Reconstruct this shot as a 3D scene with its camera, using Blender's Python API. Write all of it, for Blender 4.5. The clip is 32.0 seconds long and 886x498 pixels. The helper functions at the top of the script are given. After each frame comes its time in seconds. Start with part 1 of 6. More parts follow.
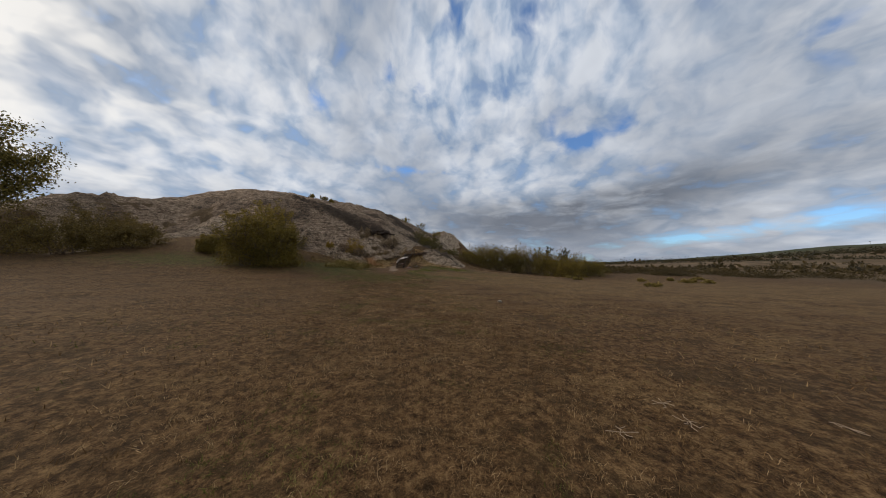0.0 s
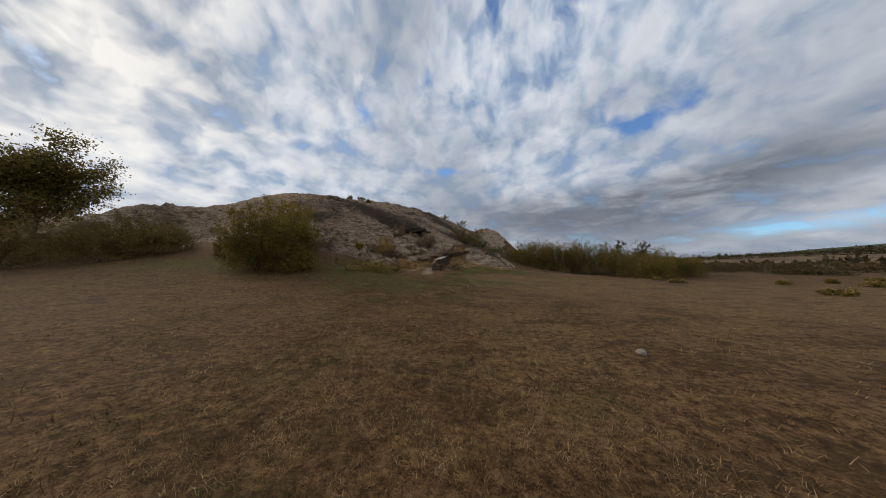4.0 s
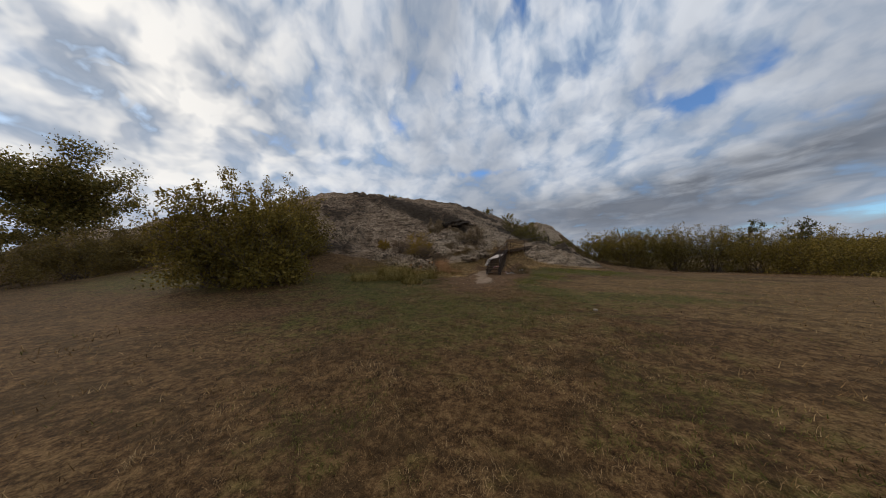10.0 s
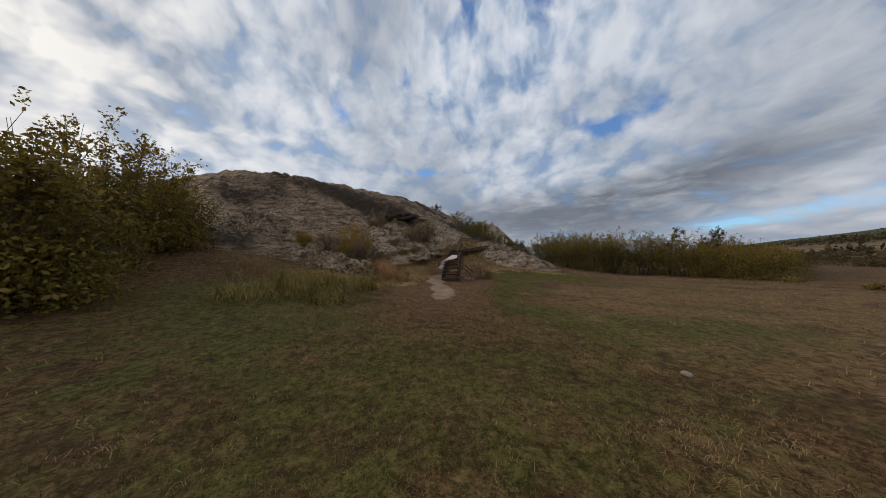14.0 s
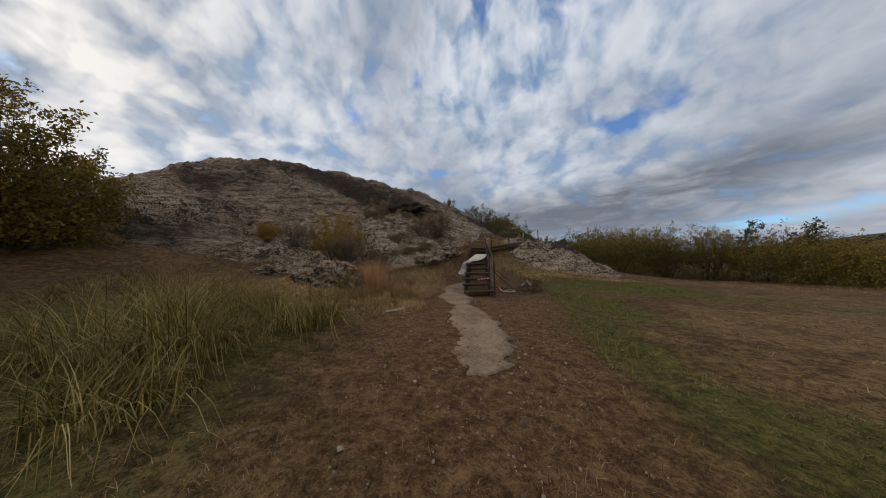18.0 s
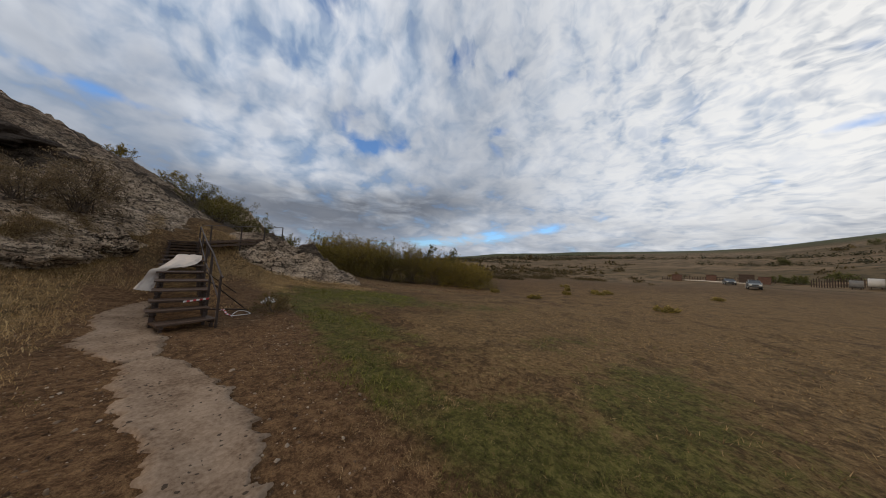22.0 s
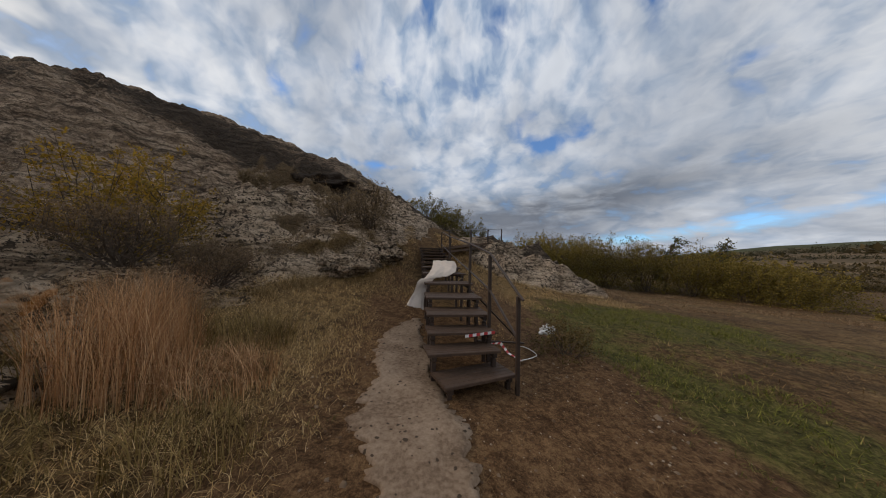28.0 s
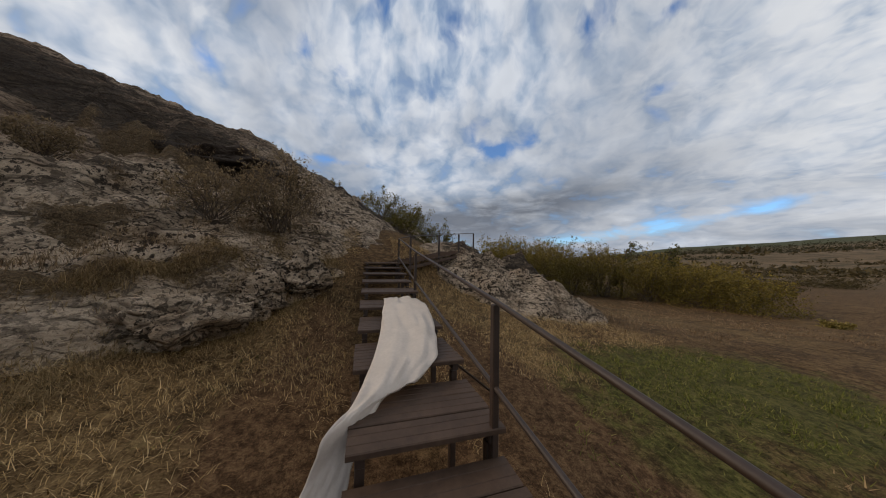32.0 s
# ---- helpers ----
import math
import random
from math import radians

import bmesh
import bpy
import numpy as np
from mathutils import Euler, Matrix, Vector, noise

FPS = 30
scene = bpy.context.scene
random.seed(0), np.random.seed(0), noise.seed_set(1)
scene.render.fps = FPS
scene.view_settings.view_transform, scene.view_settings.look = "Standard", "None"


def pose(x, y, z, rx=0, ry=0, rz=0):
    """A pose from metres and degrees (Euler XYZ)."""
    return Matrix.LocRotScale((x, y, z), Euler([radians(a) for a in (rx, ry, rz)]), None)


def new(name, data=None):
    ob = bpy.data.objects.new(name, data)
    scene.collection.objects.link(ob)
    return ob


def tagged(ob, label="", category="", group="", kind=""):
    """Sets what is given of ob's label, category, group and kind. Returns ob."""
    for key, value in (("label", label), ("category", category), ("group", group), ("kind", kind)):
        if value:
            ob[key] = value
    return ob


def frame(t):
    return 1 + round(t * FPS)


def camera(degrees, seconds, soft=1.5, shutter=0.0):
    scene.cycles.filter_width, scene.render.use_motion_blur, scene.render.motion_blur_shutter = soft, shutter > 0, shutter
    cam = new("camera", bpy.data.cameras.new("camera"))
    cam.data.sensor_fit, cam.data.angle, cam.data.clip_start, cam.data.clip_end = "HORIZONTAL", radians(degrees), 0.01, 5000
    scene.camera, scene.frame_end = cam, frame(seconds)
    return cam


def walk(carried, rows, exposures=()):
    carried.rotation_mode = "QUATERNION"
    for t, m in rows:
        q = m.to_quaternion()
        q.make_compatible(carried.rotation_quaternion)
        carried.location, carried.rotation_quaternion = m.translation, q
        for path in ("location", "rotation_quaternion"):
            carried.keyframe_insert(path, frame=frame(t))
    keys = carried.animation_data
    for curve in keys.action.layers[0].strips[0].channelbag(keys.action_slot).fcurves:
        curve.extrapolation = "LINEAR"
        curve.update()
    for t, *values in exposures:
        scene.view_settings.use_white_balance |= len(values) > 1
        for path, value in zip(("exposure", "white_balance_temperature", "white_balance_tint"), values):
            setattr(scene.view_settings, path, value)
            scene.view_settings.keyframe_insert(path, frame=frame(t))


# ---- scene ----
# The walk: seconds, place in metres, then yaw to the left, pitch up and roll in degrees.
cam = camera(120.66, 32.0, soft=1.0)
ROWS = [
    (0.0, -0.000, 0.000, 1.498, -0.00, 3.08, 1.36),
    (0.5, 0.086, 0.618, 1.500, -0.16, 3.07, 1.32),
    (1.0, 0.102, 1.285, 1.507, -0.01, 3.12, 1.33),
    (1.5, 0.071, 1.938, 1.498, 0.86, 3.06, 1.18),
    (2.0, 0.048, 2.548, 1.488, 2.17, 3.05, 1.03),
    (2.5, -0.053, 3.229, 1.498, 3.91, 3.02, 0.80),
    (3.0, -0.139, 3.888, 1.511, 5.84, 2.96, 0.57),
    (3.5, -0.167, 4.535, 1.547, 7.76, 2.95, 0.48),
    (5.5, -0.978, 7.134, 1.306, 13.18, 3.39, -0.82),
    (6.0, -1.184, 7.733, 1.277, 13.70, 3.51, -1.04),
    (6.5, -1.415, 8.418, 1.278, 14.03, 3.59, -1.21),
    (7.0, -1.641, 9.054, 1.276, 14.47, 3.65, -1.27),
    (7.5, -1.816, 9.649, 1.312, 14.96, 3.68, -1.42),
    (8.0, -2.042, 10.343, 1.359, 15.83, 3.67, -1.59),
    (8.5, -2.244, 10.952, 1.393, 16.91, 3.70, -1.94),
    (9.0, -2.444, 11.532, 1.418, 17.65, 3.77, -1.99),
    (9.5, -2.667, 12.079, 1.407, 18.20, 3.82, -2.17),
    (10.0, -2.814, 12.532, 1.420, 18.07, 3.86, -2.11),
    (10.5, -3.012, 13.081, 1.483, 17.25, 3.81, -2.02),
    (11.0, -3.190, 13.529, 1.514, 16.02, 3.70, -2.03),
    (11.5, -3.287, 13.904, 1.560, 14.23, 3.60, -2.06),
    (12.0, -3.420, 14.383, 1.603, 12.39, 3.46, -1.99),
    (12.5, -3.567, 14.858, 1.642, 10.37, 3.31, -1.85),
    (13.0, -3.679, 15.258, 1.657, 8.42, 3.22, -1.73),
    (13.5, -3.823, 15.698, 1.667, 6.84, 3.13, -1.52),
    (14.0, -3.932, 16.171, 1.663, 5.53, 3.12, -1.42),
    (14.5, -4.013, 16.680, 1.638, 4.50, 3.28, -1.41),
    (16.5, -4.630, 19.293, 1.692, 3.40, 3.19, -0.62),
    (17.0, -4.669, 19.760, 1.733, 4.26, 3.10, -0.79),
    (17.5, -4.653, 20.290, 1.786, 5.95, 3.23, -0.91),
    (18.0, -4.764, 20.745, 1.759, 8.06, 3.30, -1.34),
    (18.5, -4.925, 21.239, 1.801, 9.79, 3.42, -1.58),
    (19.0, -5.186, 21.778, 1.885, 9.67, 3.48, -1.55),
    (19.5, -5.517, 22.149, 1.921, 6.67, 3.08, -1.17),
    (20.0, -5.530, 22.476, 1.978, -0.03, 2.62, -0.13),
    (20.5, -5.379, 22.657, 2.112, -10.54, 2.48, 1.06),
    (21.0, -5.085, 22.400, 2.173, -23.66, 2.82, 3.15),
    (21.5, -4.966, 22.002, 2.203, -36.21, 3.22, 3.40),
    (22.0, -5.034, 21.596, 2.242, -46.77, 3.62, 3.08),
    (22.5, -5.089, 21.345, 2.277, -53.34, 3.94, 3.34),
    (23.0, -5.094, 21.229, 2.288, -55.63, 4.06, 3.64),
    (23.5, -5.084, 21.240, 2.284, -54.01, 4.03, 3.68),
    (24.0, -5.077, 21.455, 2.255, -49.07, 3.79, 3.68),
    (24.5, -5.090, 21.934, 2.237, -41.59, 3.33, 3.81),
    (25.0, -5.196, 22.561, 2.227, -32.40, 2.53, 3.34),
    (25.5, -5.364, 23.141, 2.155, -23.81, 2.26, 2.63),
    (26.0, -5.463, 23.754, 2.076, -15.53, 2.24, 1.50),
    (26.5, -5.572, 24.171, 2.055, -9.32, 2.62, 0.79),
    (28.5, -5.476, 26.270, 2.189, -6.88, 2.60, 1.49),
    (29.0, -5.485, 26.704, 2.223, -8.44, 2.52, 1.59),
    (29.5, -5.476, 27.260, 2.254, -10.05, 2.36, 1.35),
    (30.0, -5.378, 27.654, 2.311, -12.02, 1.82, 0.95),
    (30.5, -5.396, 28.117, 2.410, -14.19, 1.69, 0.56),
    (31.0, -5.379, 28.486, 2.496, -15.88, 1.90, 1.23),
    (31.5, -5.174, 28.645, 2.581, -16.61, 2.44, 2.14),
    (32.0, -5.197, 28.862, 2.685, -17.02, 2.85, 1.19),
]
PATH = [(t, pose(x, y, z, 90 + up, 0, yaw) @ pose(0, 0, 0, 0, 0, roll)) for t, x, y, z, yaw, up, roll in ROWS]
walk(cam, PATH, [(0, 0.0), (32, 0.0)])

# ---- daylight: a broken layer of cloud before a blue sky ----
SUN_YAW, SUN_UP = 75.0, 26.0
RENTS = [(-28, 30, 2.6, 2.0, 0.8), (-13.5, 37.5, 2.6, 2.6, 0.7), (-5.5, 36, 2.2, 2.4, 0.9), (-7, 20, 8, 0.9, 0.8), (24.5, 28, 3.2, 2.4, 1.0), (29, 24, 5.5, 2.0, 1.1), (36, 25, 2.2, 2.4, 0.7),
         (40, 17, 3, 1.0, 0.6), (19, 44, 4.5, 3.5, 0.8), (1, 46, 4, 3, 0.65), (12, 33, 6, 4, 0.3), (49, 41, 4, 2.4, 0.9), (60, 38, 2, 1.2, 0.9), (59, 28.5, 3, 1, 0.7), (105.5, 19, 3, 0.9, 1.1), (115.7, 20, 3, 1.2, 1.0)]


def wire(tree, a, b):
    tree.links.new(a, b)


def math_node(tree, operation, a, b=None, c=None, clamp=False):
    n = tree.nodes.new("ShaderNodeMath")
    n.operation, n.use_clamp = operation, clamp
    for i, v in enumerate((a, b, c)):
        if v is None:
            continue
        if isinstance(v, (int, float)):
            n.inputs[i].default_value = v
        else:
            tree.links.new(v, n.inputs[i])
    return n.outputs[0]


def vec_node(tree, operation, a, b=None):
    n = tree.nodes.new("ShaderNodeVectorMath")
    n.operation = operation
    for i, v in enumerate((a, b)):
        if v is None:
            continue
        if isinstance(v, tuple):
            n.inputs[i].default_value = v
        else:
            tree.links.new(v, n.inputs[i])
    return n.outputs["Value" if operation in ("LENGTH", "DOT_PRODUCT", "DISTANCE") else "Vector"]


def ramp_node(tree, fac, stops):
    n = tree.nodes.new("ShaderNodeValToRGB")
    el = n.color_ramp.elements
    while len(el) < len(stops):
        el.new(0.5)
    for e, (at, col) in zip(el, stops):
        e.position = at
        e.color = (*col, 1) if len(col) == 3 else col
    tree.links.new(fac, n.inputs[0])
    return n.outputs[0]


def grey(v):
    return (v, v, v)


def noise_node(tree, vector, scale, detail=6.0, rough=0.55, distortion=0.0, lacunarity=2.0):
    n = tree.nodes.new("ShaderNodeTexNoise")
    n.inputs["Scale"].default_value, n.inputs["Detail"].default_value = scale, detail
    n.inputs["Roughness"].default_value, n.inputs["Distortion"].default_value = rough, distortion
    n.inputs["Lacunarity"].default_value = lacunarity
    if vector is not None:
        tree.links.new(vector, n.inputs["Vector"])
    return n.outputs["Fac"]


def mix_node(tree, fac, a, b, blend="MIX"):
    n = tree.nodes.new("ShaderNodeMix")
    n.data_type, n.blend_type = "RGBA", blend
    for i, v in ((0, fac), (6, a), (7, b)):
        if isinstance(v, (int, float)):
            n.inputs[i].default_value = v
        elif isinstance(v, tuple):
            n.inputs[i].default_value = (*v, 1) if len(v) == 3 else v
        else:
            tree.links.new(v, n.inputs[i])
    return n.outputs[2]


def noise_vec(t, vector, scale):
    n = t.nodes.new("ShaderNodeTexNoise")
    n.inputs["Scale"].default_value, n.inputs["Detail"].default_value = scale, 3.0
    wire(t, vector, n.inputs["Vector"])
    return n.outputs["Color"]


def make_world():
    world = bpy.data.worlds.new("cloudy_sky")
    world.use_nodes = True
    scene.world = world
    t = world.node_tree
    t.nodes.clear()
    out = t.nodes.new("ShaderNodeOutputWorld")
    sky = t.nodes.new("ShaderNodeTexSky")
    sky.sky_type, sky.sun_disc = "NISHITA", False
    sky.sun_elevation, sky.sun_rotation = radians(SUN_UP), radians(-SUN_YAW)
    sky.air_density, sky.dust_density, sky.ozone_density = 1.0, 0.6, 2.0
    blue = t.nodes.new("ShaderNodeBackground")
    blue.inputs["Strength"].default_value = 0.15
    wire(t, mix_node(t, 1.0, sky.outputs[0], (0.60, 0.84, 1.12), "MULTIPLY"), blue.inputs["Color"])
    co = t.nodes.new("ShaderNodeTexCoord").outputs["Generated"]
    sep = t.nodes.new("ShaderNodeSeparateXYZ")
    wire(t, co, sep.inputs[0])
    up = math_node(t, "MAXIMUM", sep.outputs["Z"], 0.0)
    # bearing east of north and height over the horizon, in degrees
    east = math_node(t, "MULTIPLY", math_node(t, "ARCTAN2", sep.outputs["X"], sep.outputs["Y"]), 180 / math.pi)
    above = math_node(t, "MULTIPLY", math_node(t, "ARCSINE", sep.outputs["Z"]), 180 / math.pi)
    # the cloud layer: cells that grow smaller and flatter towards the horizon
    flat = math_node(t, "SQRT", math_node(t, "MAXIMUM", math_node(t, "SUBTRACT", 1.0, math_node(t, "MULTIPLY", up, up)), 0.0001))
    comb = t.nodes.new("ShaderNodeCombineXYZ")
    wire(t, math_node(t, "MULTIPLY", math_node(t, "DIVIDE", sep.outputs["X"], flat), 14.3), comb.inputs[0])
    wire(t, math_node(t, "MULTIPLY", math_node(t, "DIVIDE", sep.outputs["Y"], flat), 14.3), comb.inputs[1])
    wire(t, math_node(t, "MULTIPLY", math_node(t, "LOGARITHM", math_node(t, "ADD", 1.0, math_node(t, "MULTIPLY", math_node(t, "MAXIMUM", above, 0.0), 0.08)), math.e), 12.5), comb.inputs[2])
    plane = comb.outputs[0]
    warp = vec_node(t, "ADD", plane, vec_node(t, "MULTIPLY", noise_vec(t, plane, 0.45), (1.5, 1.5, 1.5)))
    cells = t.nodes.new("ShaderNodeTexVoronoi")
    cells.feature = "SMOOTH_F1"
    cells.inputs["Scale"].default_value, cells.inputs["Smoothness"].default_value = 0.85, 1.0
    wire(t, warp, cells.inputs["Vector"])
    puff = math_node(t, "SUBTRACT", 0.95, cells.outputs["Distance"])
    puffs = noise_node(t, warp, 0.55, 3.0, 0.5, 0.0)
    fine = noise_node(t, vec_node(t, "ADD", warp, (9.1, 4.4, 2.0)), 1.5, 3.0, 0.5, 0.0)
    cell = math_node(t, "ADD", math_node(t, "ADD", math_node(t, "MULTIPLY", puffs, 0.40), math_node(t, "MULTIPLY", puff, 0.30)), math_node(t, "MULTIPLY", fine, 0.30))

    def bump_of(value, middle, width):
        d = math_node(t, "DIVIDE", math_node(t, "SUBTRACT", value, middle), width)
        return math_node(t, "POWER", math.e, math_node(t, "MULTIPLY", math_node(t, "MULTIPLY", d, d), -1.0))
    streak = noise_node(t, vec_node(t, "MULTIPLY", co, (4.0, 4.0, 15.0)), 1.7, 4.0, 0.55, 0.4)
    clear = math_node(t, "MULTIPLY", bump_of(east, 52.0, 20.0), bump_of(math_node(t, "SUBTRACT", above, math_node(t, "MULTIPLY", math_node(t, "SUBTRACT", east, 45.0), 0.15)), 5.0, 1.4))
    clear = math_node(t, "MULTIPLY", clear, math_node(t, "ADD", 0.35, math_node(t, "MULTIPLY", streak, 1.5)))
    bank = math_node(t, "MULTIPLY", bump_of(east, 19.0, 27.0), bump_of(above, 9.0, 5.5))
    shelf = math_node(t, "MULTIPLY", bump_of(east, 42.0, 20.0), bump_of(math_node(t, "SUBTRACT", above, math_node(t, "MULTIPLY", math_node(t, "SUBTRACT", east, 30.0), 0.15)), 11.5, 4.0))
    bank = math_node(t, "ADD", bank, math_node(t, "MULTIPLY", shelf, 0.65), clamp=True)
    low = math_node(t, "SUBTRACT", 1.0, math_node(t, "MULTIPLY", up, 4.0), clamp=True)
    # small rents in the layer where the blue shows: bearing, height, half widths in degrees, openness
    for be, he, wb, wh, k in RENTS:
        clear = math_node(t, "ADD", clear, math_node(t, "MULTIPLY", math_node(t, "MULTIPLY", bump_of(east, be, wb), bump_of(above, he, wh)), k))
    open_sky = math_node(t, "SUBTRACT", math_node(t, "ADD", cell, 0.11), math_node(t, "MULTIPLY", clear, 0.26))
    gap = ramp_node(t, open_sky, [(0.31, grey(0.10)), (0.41, grey(0.62)), (0.53, grey(1))])
    tone = ramp_node(t, cell, [(0.385, (0.31, 0.41, 0.565)), (0.455, (0.44, 0.53, 0.67)), (0.52, (0.60, 0.66, 0.765)), (0.60, (0.745, 0.785, 0.855))])
    shade = noise_node(t, vec_node(t, "ADD", warp, (1.3, 7.7, 0.0)), 0.14, 4.0, 0.55, 0.0)
    tone = mix_node(t, ramp_node(t, shade, [(0.44, grey(0)), (0.64, grey(0.62))]), tone, (0.27, 0.315, 0.395))
    sun_dir = (-math.sin(radians(SUN_YAW)) * math.cos(radians(SUN_UP)), math.cos(radians(SUN_YAW)) * math.cos(radians(SUN_UP)), math.sin(radians(SUN_UP)))
    near_sun = math_node(t, "POWER", math_node(t, "MAXIMUM", vec_node(t, "DOT_PRODUCT", co, sun_dir), 0.0), 7.0)
    tone = mix_node(t, math_node(t, "MULTIPLY", near_sun, ramp_node(t, puffs, [(0.42, grey(0.05)), (0.64, grey(0.95))])), tone, (1.10, 1.06, 1.0))
    mackerel = noise_node(t, vec_node(t, "MULTIPLY", warp, (1.0, 1.0, 1.7)), 1.9, 2.0, 0.5, 0.3)
    rib = math_node(t, "ADD", math_node(t, "MULTIPLY", puffs, 0.40), math_node(t, "MULTIPLY", mackerel, 0.60))
    south = math_node(t, "POWER", math_node(t, "MAXIMUM", vec_node(t, "DOT_PRODUCT", co, (0.82, -0.40, 0.41)), 0.0), 3.0)
    tone = mix_node(t, math_node(t, "MULTIPLY", south, ramp_node(t, rib, [(0.37, grey(0.25)), (0.57, grey(1.0))])), tone, (0.98, 0.97, 0.95))
    veil = math_node(t, "MULTIPLY", bump_of(east, 58.0, 26.0), bump_of(above, 30.0, 20.0))
    tone = mix_node(t, math_node(t, "MULTIPLY", veil, 0.30), tone, (0.30, 0.345, 0.42))
    dim = math_node(t, "MULTIPLY", bank, ramp_node(t, streak, [(0.30, grey(0.55)), (0.55, grey(1.0))]))
    tone = mix_node(t, math_node(t, "MULTIPLY", dim, 0.92), tone, (0.125, 0.14, 0.172))
    tone = mix_node(t, math_node(t, "MULTIPLY", low, ramp_node(t, streak, [(0.35, grey(0.15)), (0.65, grey(0.85))])), tone, (0.27, 0.30, 0.36))
    cloud = t.nodes.new("ShaderNodeBackground")
    wire(t, tone, cloud.inputs["Color"])
    cloud.inputs["Strength"].default_value = 0.93
    mix = t.nodes.new("ShaderNodeMixShader")
    wire(t, gap, mix.inputs[0]), wire(t, blue.outputs[0], mix.inputs[1]), wire(t, cloud.outputs[0], mix.inputs[2])
    wire(t, mix.outputs[0], out.inputs["Surface"])


make_world()
sun = new("sun", bpy.data.lights.new("sun", "SUN"))
sun.data.energy, sun.data.angle, sun.data.color = 1.75, radians(26), (1.0, 0.82, 0.62)
sun.matrix_world = pose(0, 0, 60, 90 - SUN_UP, 0, SUN_YAW + 180)

# ---- materials ----


def material(name):
    m = bpy.data.materials.new(name)
    m.use_nodes = True
    t = m.node_tree
    t.nodes.clear()
    out = t.nodes.new("ShaderNodeOutputMaterial")
    b = t.nodes.new("ShaderNodeBsdfPrincipled")
    wire(t, b.outputs[0], out.inputs["Surface"])
    return m, t, b


def bump_into(t, b, height, strength, distance):
    n = t.nodes.new("ShaderNodeBump")
    n.inputs["Strength"].default_value, n.inputs["Distance"].default_value = strength, distance
    wire(t, height, n.inputs["Height"])
    wire(t, n.outputs[0], b.inputs["Normal"])


def place(t):
    return t.nodes.new("ShaderNodeNewGeometry").outputs["Position"]


def attr(t, name):
    n = t.nodes.new("ShaderNodeAttribute")
    n.attribute_name = name
    return n


def simple(name, color, rough=0.8, metal=0.0, vary=0.25, scale=6.0, bump=0.15, depth=0.01, spec=0.3):
    """A plain surface with stains at two scales and a fine relief."""
    m, t, b = material(name)
    p = t.nodes.new("ShaderNodeTexCoord").outputs["Object"]
    big, small = noise_node(t, p, scale, 5), noise_node(t, p, scale * 9, 4)
    both = math_node(t, "ADD", math_node(t, "MULTIPLY", big, 0.6), math_node(t, "MULTIPLY", small, 0.4))
    dark, light = tuple(c * (1 - vary) for c in color), tuple(min(1, c * (1 + vary)) for c in color)
    wire(t, ramp_node(t, both, [(0.3, dark), (0.7, light)]), b.inputs["Base Color"])
    b.inputs["Roughness"].default_value, b.inputs["Metallic"].default_value = rough, metal
    b.inputs["Specular IOR Level"].default_value = spec
    bump_into(t, b, small, bump, depth)
    return m


def tinted(name, rough=0.75, back=0.25, spec=0.15):
    """Leaves and blades: the colour that each carries, some light let through."""
    m, t, b = material(name)
    c = attr(t, "tint").outputs["Color"]
    wire(t, c, b.inputs["Base Color"])
    b.inputs["Roughness"].default_value, b.inputs["Specular IOR Level"].default_value = rough, spec
    tr = t.nodes.new("ShaderNodeBsdfTranslucent")
    wire(t, c, tr.inputs["Color"])
    mx = t.nodes.new("ShaderNodeMixShader")
    mx.inputs[0].default_value = back
    out = next(n for n in t.nodes if n.type == "OUTPUT_MATERIAL")
    wire(t, b.outputs[0], mx.inputs[1]), wire(t, tr.outputs[0], mx.inputs[2]), wire(t, mx.outputs[0], out.inputs["Surface"])
    return m


